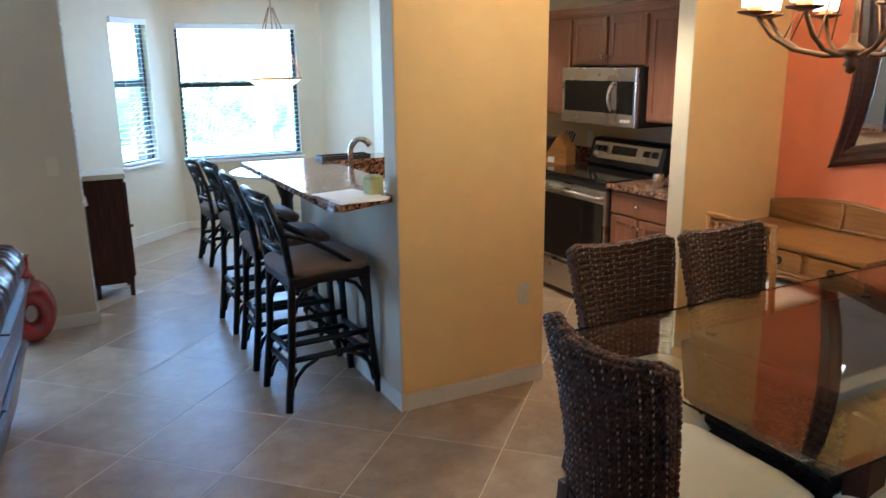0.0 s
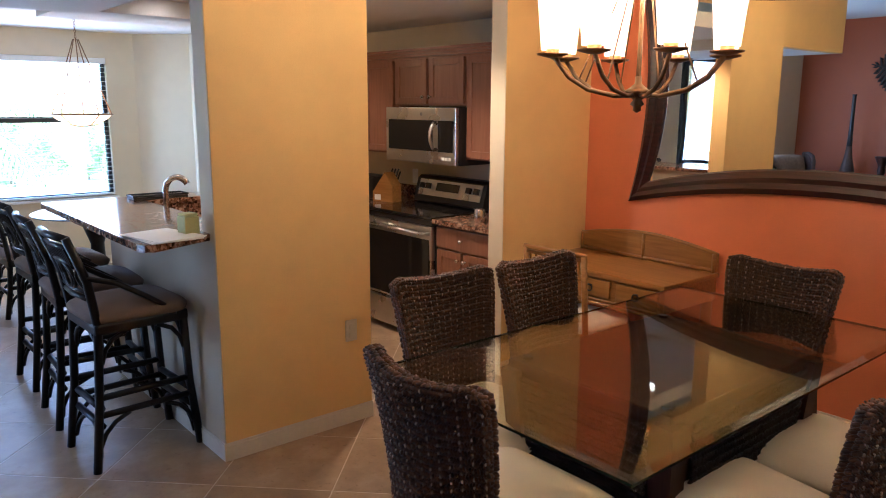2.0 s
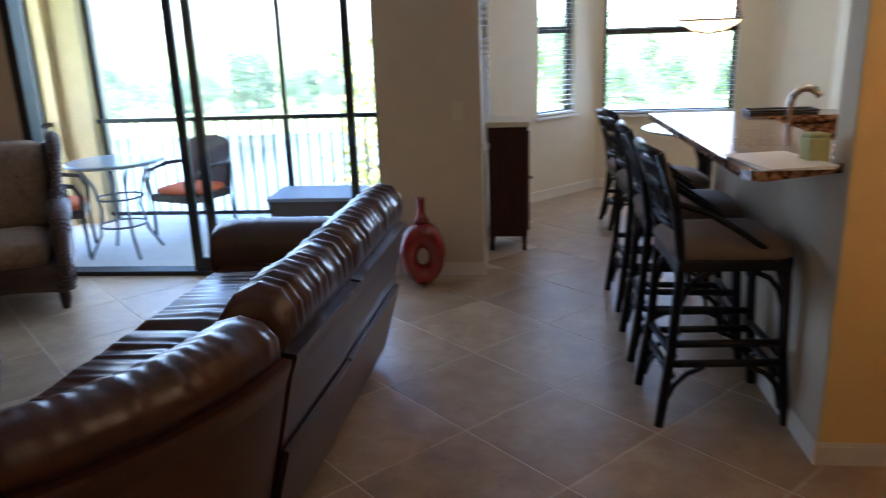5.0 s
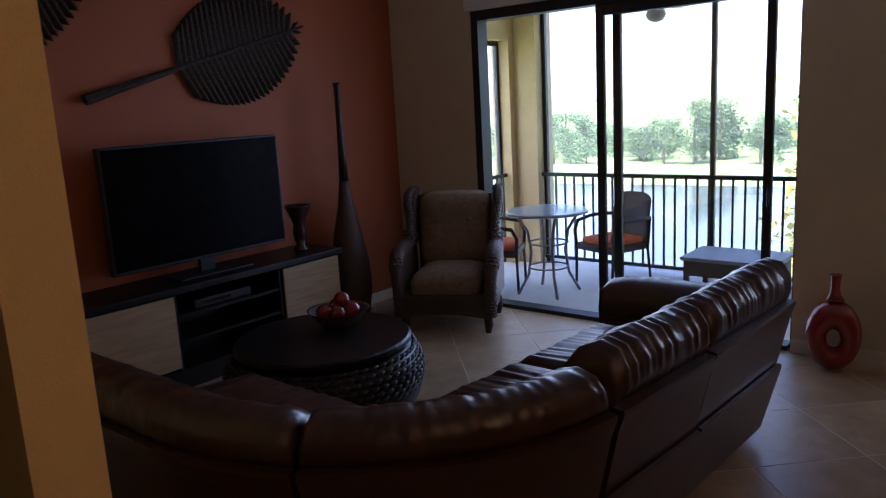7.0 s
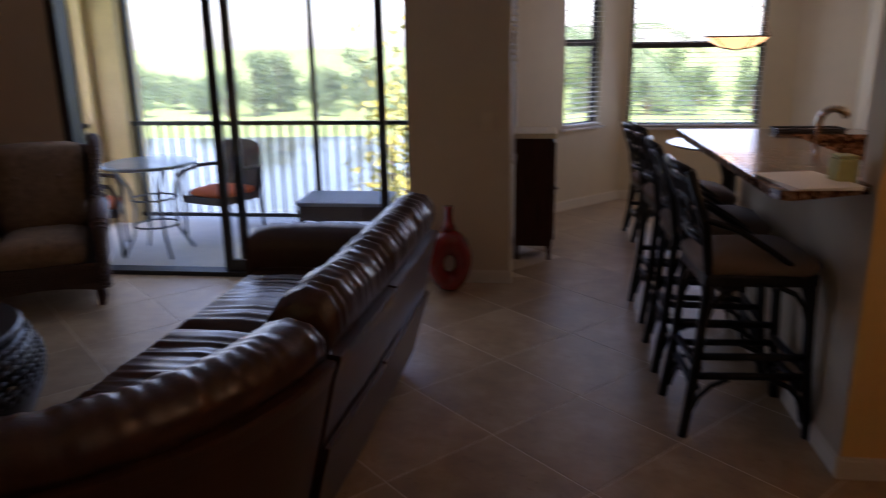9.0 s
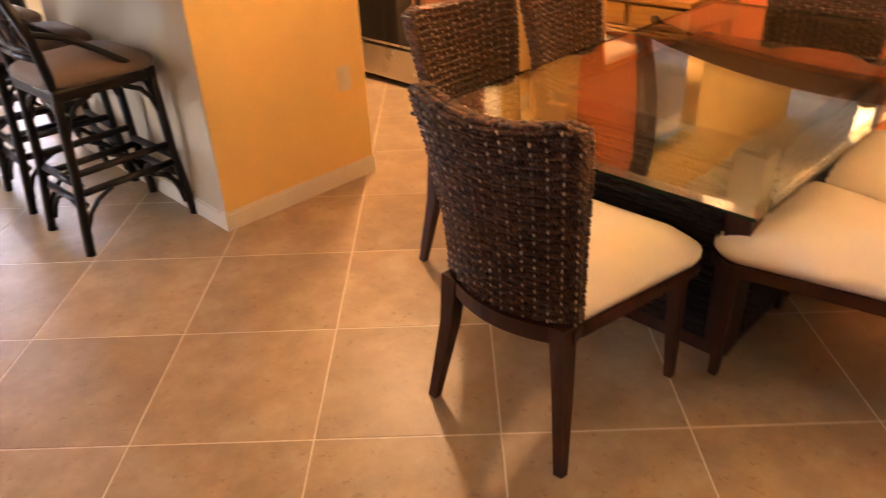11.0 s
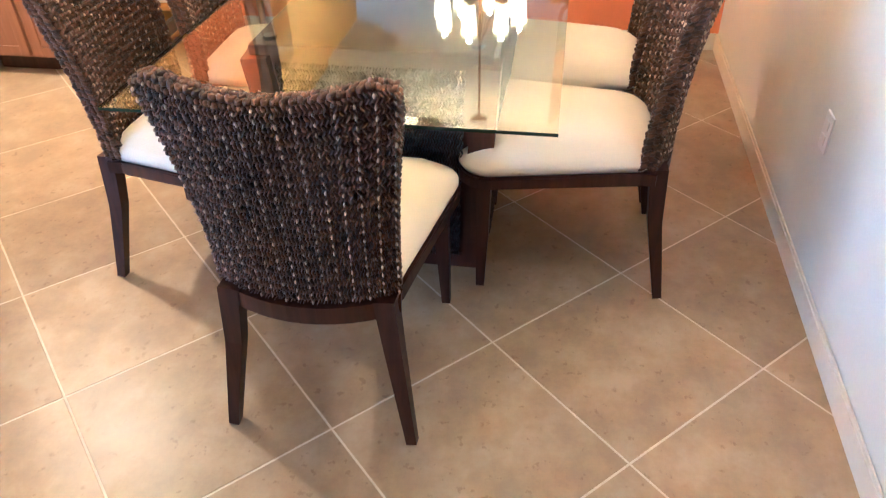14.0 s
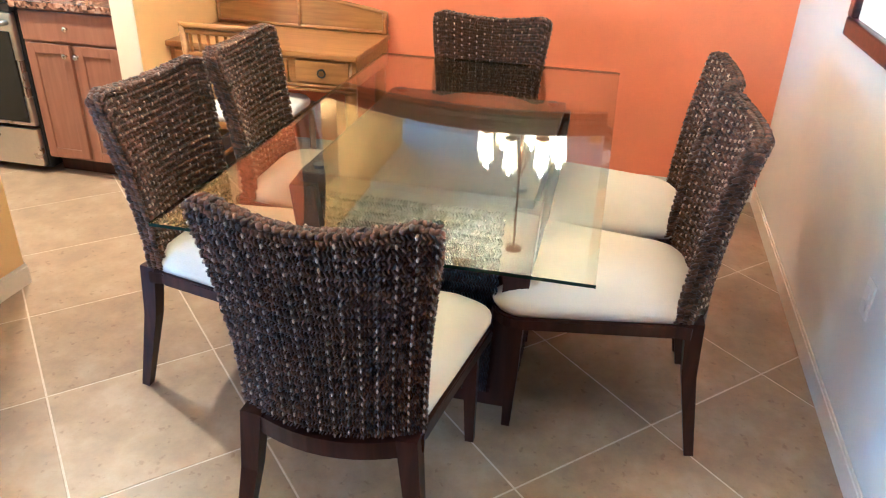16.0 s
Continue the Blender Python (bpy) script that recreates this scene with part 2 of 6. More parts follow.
M_REDVASE = mat("glossy_red_ceramic", (0.23, 0.013, 0.009), 0.15, vary=0.2, coat=0.6)
M_SHADE = glow("lit_frosted_shade", (1.0, 0.66, 0.28), 0.45)
M_DOWN = glow("lit_downlight", (1.0, 0.78, 0.5), 1.4)
M_GREY = mat("grey_plastic_wicker", (0.30, 0.31, 0.33), 0.5, vary=0.15)
M_WICKER = mat("dark_brown_wicker", (0.07, 0.04, 0.028), 0.55, vary=0.35, scale=20, bump=0.8, fine=150)
M_ORANGECUSH = mat("orange_outdoor_fabric", (0.72, 0.16, 0.045), 0.8, vary=0.1)
M_PAPER = mat("white_paper", (0.80, 0.79, 0.76), 0.6, vary=0.03)
M_GREENBOX = mat("olive_green_box", (0.42, 0.42, 0.16), 0.55, vary=0.08)
M_FABRIC = mat("patterned_beige_brown_upholstery", (0.19, 0.12, 0.07), 0.9, vary=0.45, scale=28, bump=0.3, fine=200)
M_SCREEN = mat("black_screen", (0.003, 0.003, 0.004), 0.25, vary=0.1, spec=0.04)
M_MAPLE = wood("pale_maple_panel", (0.32, 0.22, 0.12), (0.44, 0.31, 0.18), 0.45, 1)
M_SLATE = mat("grey_glass_top", (0.42, 0.47, 0.50), 0.12, vary=0.05)
M_PALM = wood("weathered_palm_leaf", (0.012, 0.009, 0.008), (0.07, 0.05, 0.038), 0.7, 2, 0.0, 14)
M_MESH = bpy.data.materials.new("insect_screen_mesh")
M_MESH.use_nodes = True
mn, ml = M_MESH.node_tree.nodes, M_MESH.node_tree.links
m_mix, m_clear, m_wire = mn.new("ShaderNodeMixShader"), mn.new("ShaderNodeBsdfTransparent"), mn.new("ShaderNodeBsdfTranslucent")
m_mix.inputs[0].default_value = 0.08
m_wire.inputs[0].default_value = (0.75, 0.77, 0.75, 1)
ml.new(m_clear.outputs[0], m_mix.inputs[1])
ml.new(m_wire.outputs[0], m_mix.inputs[2])
ml.new(m_mix.outputs[0], mn["Material Output"].inputs[0])
M_MIRROR = bpy.data.materials.new("mirror_silver")
M_MIRROR.use_nodes = True
M_MIRROR.node_tree.nodes["Principled BSDF"].inputs["Metallic"].default_value = 1
M_MIRROR.node_tree.nodes["Principled BSDF"].inputs["Roughness"].default_value = 0.01
M_MIRROR.node_tree.nodes["Principled BSDF"].inputs["Base Color"].default_value = (0.88, 0.9, 0.88, 1)


# ---- mesh helpers ----
def bbox(bm, x0, y0, z0, x1, y1, z1, bevel=0.0, m=None):
    made = bmesh.ops.create_cube(bm, size=1)["verts"]
    for v in made:
        v.co = Vector(((x0 + x1) / 2 + v.co.x * (x1 - x0), (y0 + y1) / 2 + v.co.y * (y1 - y0), (z0 + z1) / 2 + v.co.z * (z1 - z0)))
    if bevel:
        edges = list({e for v in made for e in v.link_edges})
        out = bmesh.ops.bevel(bm, geom=edges, offset=bevel, segments=2, affect='EDGES', profile=0.6)
        made = list({v for f in out["faces"] for v in f.verts} | {v for v in made if v.is_valid})
    if m is not None:
        bmesh.ops.transform(bm, matrix=m, verts=[v for v in made if v.is_valid])
    return bm


def tube(bm, pts, r, n=8, flat=1.0):
    """A rod along points; r is one radius or one for each point."""
    pts = [Vector(p) for p in pts]
    rs = r if isinstance(r, (list, tuple)) else [r] * len(pts)
    rings = []
    side = None
    for i, p in enumerate(pts):
        d = (pts[min(i + 1, len(pts) - 1)] - pts[max(i - 1, 0)]).normalized()
        if side is None:
            side = d.orthogonal().normalized()
        side = (side - d * side.dot(d)).normalized()
        up = d.cross(side)
        rings.append([bm.verts.new(p + (side * math.cos(a) + up * math.sin(a) * flat) * rs[i]) for a in [2 * math.pi * k / n for k in range(n)]])
    for a, b in zip(rings, rings[1:]):
        for k in range(n):
            bm.faces.new((a[k], a[(k + 1) % n], b[(k + 1) % n], b[k]))
    bm.faces.new(rings[0][::-1])
    bm.faces.new(rings[-1])
    return bm


def lathe(bm, prof, n=24, at=(0, 0, 0), close=True):
    rings = [[bm.verts.new((at[0] + r * math.cos(2 * math.pi * k / n), at[1] + r * math.sin(2 * math.pi * k / n), at[2] + z)) for k in range(n)] for r, z in prof]
    for a, b in zip(rings, rings[1:]):
        for k in range(n):
            bm.faces.new((a[k], a[(k + 1) % n], b[(k + 1) % n], b[k]))
    if close:
        bm.faces.new(rings[0][::-1])
        bm.faces.new(rings[-1])
    return bm


def prism(bm, outline, z0, z1):
    lo, hi = [bm.verts.new((x, y, z0)) for x, y in outline], [bm.verts.new((x, y, z1)) for x, y in outline]
    n = len(outline)
    bm.faces.new(lo[::-1])
    bm.faces.new(hi)
    for k in range(n):
        bm.faces.new((lo[k], lo[(k + 1) % n], hi[(k + 1) % n], hi[k]))
    return bm


def arc(a, b, bulge, n=8):
    """Points of a bow from a to b; bulge is the offset of its middle."""
    a, b, c = Vector(a), Vector(b), Vector(bulge)
    return [a.lerp(b, k / n) + c * (4 * (k / n) * (1 - k / n)) for k in range(n + 1)]


def part(name, bm, material, parent=None, label="", smooth=False):
    bmesh.ops.recalc_face_normals(bm, faces=bm.faces)
    me = bpy.data.meshes.new(name)
    bm.to_mesh(me)
    bm.free()
    me.materials.append(material)
    if smooth:
        me.shade_smooth()
    ob = new(name, me)
    if parent is not None:
        ob.parent = parent
    if label:
        ob["label"] = label
    return ob


def thing(name, m, label, category, group=""):
    ob = new(name)
    ob.matrix_world = m
    return tagged(ob, label, category, group)


def setting(name, material, *boxes, label="", smooth=False):
    bm = bmesh.new()
    for b in boxes:
        bbox(bm, *b)
    return tagged(part(name, bm, material), label, kind="structure")


def piece(name, material, parent, box, bevel=0.0, label=""):
    return part(name, bbox(bmesh.new(), *box, bevel), material, parent, label)


# ---- structure ----
H, HK, HN = 2.75, 2.1, 2.24
setting("floor", M_GROUT, (-5.0, -4.8, -0.15, 2.7, 3.84, -0.001), (-1.2, 3.84, -0.15, 2.6, 6.5, -0.001), label="cement slab under the tiled floor")
setting("wall_orange", M_ORANGE, (2.585, -1.35, 0, 2.72, 1.61, H), label="bright orange painted accent wall")
setting("wall_white", M_WALLWHITE, (-0.35, -1.36, 0, 2.585, -1.23, H), label="off-white painted dining room wall")
setting("column", M_YELLOW, (0.14, 1.61, 0, 0.928, 1.74, H), label="yellow painted wall end between bar and kitchen doorway")
setting("wall_pillar", M_YELLOW, (1.855, 1.61, 0, 2.72, 1.73, H), label="yellow painted wall beside the kitchen doorway")
setting("pillar_end", M_CREAM, (1.850, 1.612, 0, 1.8549, 1.728, H), label="cream painted wall end")
setting("column_side", M_BEIGE, (0.1355, 1.613, 0, 0.1399, 1.74, H), label="grey-beige painted side of the wall end")
setting("header_kitchen_door", M_YELLOW, (0.928, 1.61, 2.32, 1.855, 1.73, H), label="yellow painted header over the kitchen doorway")
setting("wall_knee", M_BEIGE, (0.14, 1.74, 0, 0.26, 3.12, 1.0), label="grey-beige knee wall under the raised bar")
setting("wall_knee_return", M_BEIGE, (0.26, 3.0, 0, 0.72, 3.12, 1.0), label="short knee wall closing the kitchen")
setting("wall_jamb", M_CREAM, (0.72, 3.0, 0, 1.35, 3.14, HK), label="cream wall end between kitchen and nook")
setting("wall_pantry", M_CREAM, (1.25, 3.14, 0, 1.37, 4.4, 2.6), label="cream wall between kitchen and nook")
setting("wall_kitchen", M_CREAM, (2.46, 1.73, 0, 2.585, 4.4, 2.5), label="cream kitchen wall behind the stove")
setting("wall_kitchen_end", M_CREAM, (1.37, 4.4, 0, 2.585, 4.5, 2.6), label="cream kitchen end wall")
setting("ceiling_kitchen", M_CEIL, (0.14, 1.74, HK + 0.05, 2.46, 4.4, HK + 0.16), label="white kitchen ceiling")
setting("soffit_bar", M_CEIL, (-1.1, 3.0, HK - 0.04, 0.72, 3.14, H), (-1.1, 1.74, HK - 0.04, 0.14, 3.0, HK + 0.08), label="white dropped soffit above the bar")
setting("soffit_front", M_YELLOW, (-1.1, 1.66, HK - 0.04, 0.1355, 1.74, H), label="painted face of the soffit")
setting("ceiling_main", M_CEIL, (-5.0, -4.8, H, 2.72, 3.84, H + 0.12), label="white ceiling")
setting("ceiling_nook", M_CEIL, (-1.25, 3.14, HN, 1.9, 6.5, HN + 0.1), label="white nook ceiling")

# slider wall with its opening
setting("wall_slider", M_BEIGE, (-4.87, 3.7, 0, -3.95, 3.84, H), (-3.95, 3.7, 2.2, -1.69, 3.84, H), (-1.69, 3.7, 0, -1.07, 3.84, H),
        label="beige painted wall around the sliding doors")
setting("wall_red", M_RED, (-4.87, -0.3, 0, -4.75, 3.7, H), label="terracotta red painted wall behind the television")
setting("wall_living_south", M_YELLOW, (-4.87, -0.42, 0, -1.78, -0.30, H), label="yellow painted wall at the living room entrance")
# unseen foyer walls, added without a doorway to shut daylight out
setting("wall_unseen_foyer", M_CREAM, (-0.35, -4.7, 0, -0.23, -1.36, H), (-3.6, -4.7, 0, -0.35, -4.58, H),
        (-3.72, -4.7, 0, -3.6, -0.42, H), label="unseen cream walls closing off the foyer")

# nook walls: side, two bays and the window wall
WY = 6.35
setting("wall_nook_side", M_CREAM, (-1.2, 3.84, 0, -1.07, 3.95, HN), (-1.2, 3.95, 0, -1.07, 5.2, 0.75), (-1.2, 3.95, 2.02, -1.07, 5.2, HN), (-1.2, 5.2, 0, -1.07, 5.38, HN),
        label="cream side wall of the nook with a window")
setting("wall_nook_back", M_CREAM, (-0.10, WY, 0, -0.05, WY + 0.13, HN), (1.13, WY, 0, 1.40, WY + 0.13, HN), (-0.05, WY, 0, 1.13, WY + 0.13, 0.68), (-0.05, WY, 2.0, 1.13, WY + 0.13, HN),
        label="cream wall around the nook window")


def bay_wall(name, a, b, holes, label, h=HN):
    """An upright wall from a to b with openings given as (from, to, sill, head) along it."""
    a, b = Vector((*a, 0)), Vector((*b, 0))
    length = (b - a).length
    m = Matrix.Translation(a) @ Matrix.Rotation(math.atan2(b.y - a.y, b.x - a.x), 4, 'Z')
    bm = bmesh.new()
    at = 0
    for s, e, lo, hi in holes:
        bbox(bm, at, 0, 0, s, 0.13, h)
        bbox(bm, s, 0, 0, e, 0.13, lo)
        bbox(bm, s, 0, hi, e, 0.13, h)
        at = e
    bbox(bm, at, 0, 0, length, 0.13, h)
    ob = part(name, bm, M_CREAM)
    ob.matrix_world = m
    return tagged(ob, label, kind="structure"), m


BAY, BAY_M = bay_wall("wall_bay", (-1.07, 5.38), (-0.10, 6.35), [(0.575, 1.05, 0.73, 2.02)], "cream angled bay wall with a narrow window")
bay_wall("wall_bay_east", (1.40, 6.35), (1.80, 5.95), [], "cream angled bay wall")
setting("wall_nook_east", M_CREAM, (1.80, 4.5, 0, 1.92, 5.95, HN), label="cream wall of the nook")


def skirting(name, *runs):
    bm = bmesh.new()
    for x0, y0, x1, y1 in runs:
        bbox(bm, x0, y0, 0, x1, y1, 0.07, 0.0)
        bbox(bm, x0 + (0.004 if x1 - x0 < 0.05 else 0), y0 + (0.004 if y1 - y0 < 0.05 else 0), 0.07, x1 - (0.004 if x1 - x0 < 0.05 else 0), y1 - (0.004 if y1 - y0 < 0.05 else 0), 0.082)
    return tagged(part(name, bm, M_BASE), "cream painted moulded baseboard", kind="structure")


skirting("baseboard", (0.125, 1.597, 0.93, 1.61), (0.125, 1.61, 0.1355, 3.12), (1.838, 1.597, 2.585, 1.61), (1.838, 1.61, 1.85, 1.735), (-0.35, -1.23, 2.585, -1.217),
         (2.572, -1.217, 2.585, 1.597), (-1.69, 3.687, -1.07, 3.7), (-1.07, 3.7, -1.057, 5.38), (-0.1, 6.337, 1.4, 6.35), (-4.75, 3.687, -3.98, 3.7), (-4.75, -0.3, -4.737, 3.687))
bm = bmesh.new()
bbox(bm, 0, -0.013, 0, 1.372, 0, 0.082)
ob = tagged(part("baseboard_bay", bm, M_BASE), "cream painted baseboard", kind="structure")
ob.matrix_world = BAY_M


# ---- windows and sliding doors ----
def window(name, m, w, z0, z1, label):
    """Single-hung window across local x, with frame, sash rail, panes, sill and open slatted blind."""
    win = tagged(new(name), label, "window", kind="structure")
    win.matrix_world = m
    f = 0.035
    mid = z0 + (z1 - z0) * 0.56
    for b in ((0, 0.05, z0, f, 0.10, z1), (w - f, 0.05, z0, w, 0.10, z1), (f, 0.05, z1 - f, w - f, 0.10, z1), (f, 0.05, z0, w - f, 0.10, z0 + f)):
        piece("window_frame", M_BRONZE, win, b, 0.004)
    piece("sash_rail", M_BRONZE, win, (f, 0.04, mid - 0.028, w - f, 0.10, mid + 0.028), 0.004)
    for lo, hi in ((z0 + f, mid - 0.028), (mid + 0.028, z1 - f)):
        piece("pane", M_GLASS, win, (f, 0.072, lo, w - f, 0.078, hi)).visible_shadow = False
    piece("window_sill", M_WHITE, win, (-0.03, -0.03, z0 - 0.025, w + 0.03, 0.05, z0 - 0.002), 0.006)
    piece("head_rail", M_WHITE, win, (0.004, -0.02, z1 - 0.055, w - 0.004, 0.035, z1 - 0.003), 0.006, "white blind head rail")
    slat = None
    z = z1 - 0.09
    while z > z0 + 0.04:
        if slat is None:
            slat = piece("slat", M_WHITE, win, (0.008, -0.014, -0.0012, w - 0.008, 0.034, 0.0012))
            slat.location.z = z
        else:
            s2 = slat.copy()
            scene.collection.objects.link(s2)
            s2.location.z = z
        z -= 0.043
    piece("bottom_rail", M_WHITE, win, (0.006, -0.014, z0 + 0.01, w - 0.006, 0.034, z0 + 0.028), 0.004)
    bm = bmesh.new()
    for x in (0.12, w - 0.12):
        tube(bm, [(x, -0.016, z1 - 0.06), (x, -0.016, z0 + 0.02)], 0.0015, 5)
    part("cord", bm, M_WHITE, win)
    return win


window("window_1", pose(-0.05, WY, 0), 1.18, 0.68, 2.0, "dark framed window with open white slatted blind")
window("window_2", BAY_M @ pose(0.575, 0, 0), 0.475, 0.73, 2.02, "narrow dark framed window with white slatted blind")
window("window_3", pose(-1.07, 3.95, 0, 0, 0, 90), 1.25, 0.75, 2.02, "side window with white slatted blind")

door = tagged(new("door_1"), "dark bronze sliding glass door standing open", "sliding door", kind="structure")
for b in ((-3.95, 3.70, 0, -3.89, 3.82, 2.2), (-1.712, 3.76, 0, -1.69, 3.82, 2.2), (-3.89, 3.70, 2.13, -1.712, 3.82, 2.2), (-3.89, 3.70, 0, -1.712, 3.82, 0.03)):
    piece("door_frame", M_BRONZE, door, b, 0.004)
for x0, x1, y in ((-2.955, -1.835, 3.725), (-2.86, -1.848, 3.775)):
    leaf = new("door_leaf")
    leaf.parent = door
    for b in ((x0, y, 0.03, x0 + 0.055, y + 0.035, 2.13), (x1 - 0.048, y, 0.03, x1, y + 0.035, 2.13), (x0 + 0.055, y, 2.06, x1 - 0.048, y + 0.035, 2.13), (x0 + 0.055, y, 0.03, x1 - 0.048, y + 0.035, 0.11)):
        piece("stile", M_BRONZE, leaf, b, 0.003)
    piece("pane", M_GLASS, leaf, (x0 + 0.055, y + 0.014, 0.11, x1 - 0.048, y + 0.02, 2.06)).visible_shadow = False
bm = bmesh.new()
tube(bm, arc((-1.84, 3.722, 0.82), (-1.84, 3.722, 1.02), (0, -0.04, 0)), 0.008)
part("door_handle", bm, M_BLACK, door, smooth=True)
setting("door_casing", M_WHITE, (-3.975, 3.66, 2.2, -1.68, 3.7, 2.29), label="white valance above the sliding doors")

# ---- balcony and outdoors ----
setting("balcony_floor", M_CONC, (-4.8, 3.84, -0.15, -1.2, 5.52, -0.02), label="pale painted balcony floor")
setting("balcony_ceiling", M_CEIL, (-4.8, 3.84, 2.5, -1.2, 5.66, 2.6), label="balcony ceiling")
setting("balcony_post", M_STUCCO, (-4.80, 5.14, -0.02, -4.60, 5.5, 2.5), (-4.60, 5.22, -0.02, -4.36, 5.5, 2.5), label="yellow stucco balcony corner post")
setting("balcony_wall", M_STUCCO, (-1.2, 3.96, -0.15, -1.19, 5.3, 2.6), (-4.80, 3.84, -0.02, -4.60, 4.02, 2.5), (-4.80, 4.02, 2.10, -4.60, 5.14, 2.5), (-4.36, 5.24, 2.38, -1.45, 5.5, 2.5), (-1.45, 5.24, -0.02, -1.2, 5.5, 2.5),
        label="yellow stucco balcony walls")


def railing(name, a, b, n, label):
    r = tagged(new(name), label, "railing")
    a, b = Vector(a), Vector(b)
    m = Matrix.Translation(a) @ Matrix.Rotation(math.atan2(b.y - a.y, b.x - a.x), 4, 'Z')
    r.matrix_world = m
    w = (b - a).length
    piece("top_rail", M_BRONZE, r, (0, -0.02, 0.845, w, 0.02, 0.88), 0.004)
    piece("bottom_rail", M_BRONZE, r, (0, -0.015, 0.05, w, 0.015, 0.08), 0.004)
    first = None
    for k in range(n):
        if first is None:
            first = piece("baluster", M_BRONZE, r, (-0.008, -0.008, 0.08, 0.008, 0.008, 0.845))
            first.location.x = w * 0.5 / n
        else:
            c = first.copy()
            scene.collection.objects.link(c)
            c.location.x = w * (k + 0.5) / n
    return r


railing("railing", (-4.36, 5.30, -0.02), (-1.45, 5.30, -0.02), 30, "dark bronze metal balcony railing")
railing("railing", (-4.68, 4.02, -0.02), (-4.68, 5.14, -0.02), 11, "dark bronze metal railing in the balcony side opening")
screen = thing("screen_frame", pose(0, 0, 0), "dark bronze insect screen frame above the railing", "screen frame")
for x in (-4.34, -2.75, -1.47):
    piece("post", M_BRONZE, screen, (x - 0.02, 5.33, -0.02, x + 0.02, 5.37, 2.38), 0.003)
for x0, x1 in ((-4.32, -2.77), (-2.73, -1.49)):
    piece("screen_mesh", M_MESH, screen, (x0, 5.349, 0.0, x1, 5.3505, 2.37), 0, "fine grey insect mesh").visible_shadow = False
side = thing("side_screen_frame", pose(0, 0, 0), "dark bronze insect screen in the balcony side opening", "screen frame")
for y in (4.035, 5.12):
    piece("post", M_BRONZE, side, (-4.75, y - 0.018, -0.02, -4.71, y + 0.018, 2.10), 0.003)
piece("head", M_BRONZE, side, (-4.75, 4.053, 2.06, -4.71, 5.102, 2.10), 0.003)
piece("screen_mesh", M_MESH, side, (-4.731, 4.053, 0.0, -4.7295, 5.102, 2.06), 0, "fine grey insect mesh").visible_shadow = False

# ---- camera side of the furniture ----
bm = bmesh.new()
prism(bm, [(-0.19, 1.60), (-0.175, 1.555), (-0.14, 1.54), (0.135, 1.66), (0.135, 1.745), (0.30, 1.745), (0.30, 2.96), (0.72, 2.96), (0.72, 3.2), (-0.19, 3.2)], 1.0, 1.03)
tagged(part("bar_countertop", bm, M_GRANITE), "polished brown granite raised bar countertop", "countertop")


# ---- dining set ----
ICO = bmesh.new()
bmesh.ops.create_icosphere(ICO, subdivisions=1, radius=1)
ICO_V = [v.co.copy() for v in ICO.verts]
ICO.verts.index_update()
ICO_F = [[v.index for v in f.verts] for f in ICO.faces]
ICO.free()


class Knots:
    """Collects small rounded strands into one mesh."""

    def __init__(self):
        self.v, self.f = [], []

    def add(self, at, u, v, w):
        """An ellipsoid at a place with half axes u, v, w."""
        n = len(self.v)
        self.v += [tuple(at + u * c.x + v * c.y + w * c.z) for c in ICO_V]
        self.f += [[n + i for i in f] for f in ICO_F]

    def make(self, name, material, parent, label=""):
        me = bpy.data.meshes.new(name)
        me.from_pydata(self.v, [], self.f)
        me.materials.append(material)
        me.shade_smooth()
        ob = new(name, me)
        ob.parent = parent
        if label:
            ob["label"] = label
        return tagged(ob, kind="stuff")


def weave(surface, nu, nv, name, parent, material=None, strands=True, both=True, rnd=None):
    """Twisted seagrass rope in rows over surface(u, v) -> place, u and v from 0 to 1, tied by pale strands in columns."""
    rnd = rnd or random.Random(5)
    k, s = Knots(), Knots()
    for i in range(nu):
        for j in range(nv):
            u, v = (i + 0.5) / nu, (j + 0.5) / nv
            p = surface(u, v)
            du, dv = (surface(u + 0.01, v) - surface(u - 0.01, v)) * 50 / nu, (surface(u, v + 0.01) - surface(u, v - 0.01)) * 50 / nv
            nn = du.cross(dv).normalized()
            lean = 0.55 if j % 2 else -0.55
            for side in ((1, -1) if both else (1,)):
                for half in (-0.25, 0.25):
                    a = (du * 0.36 + dv * (lean + rnd.uniform(-0.22, 0.22))) * rnd.uniform(0.8, 1.05)
                    b = dv.normalized() * dv.length * rnd.uniform(0.26, 0.36)
                    k.add(p + du * (half + rnd.uniform(-0.06, 0.06)) + nn * side * (0.016 + rnd.uniform(0, 0.005)), a, b, nn * 0.008)
                if strands and i % 2 == 0 and (j + i // 2) % 2 == 0:
                    s.add(p + nn * side * 0.0245, du * 0.19 + dv * rnd.uniform(-0.1, 0.1), dv * rnd.uniform(0.4, 0.6), nn * 0.004)
    k.make(name, material or M_GRASS, parent)
    if strands:
        s.make("binding_strand", M_STRAND, parent, "pale seagrass binding strands")


def seat_outline(front, rear, depth, n=7):
    """Rounded seat seen from above, front to +x."""
    pts = []
    for sx, w, r in ((1, front, 0.085), (-1, rear, 0.07)):
        for sy in ((-1, 1) if sx == 1 else (1, -1)):
            cx, cy = sx * (depth / 2 - r), sy * (w / 2 - r)
            a0 = {(1, -1): -90, (1, 1): 0, (-1, 1): 90, (-1, -1): 180}[(sx, sy)]
            for k in range(n):
                a = radians(a0 + 90 * k / (n - 1))
                pts.append((cx + r * math.cos(a), cy + r * math.sin(a)))
    return pts


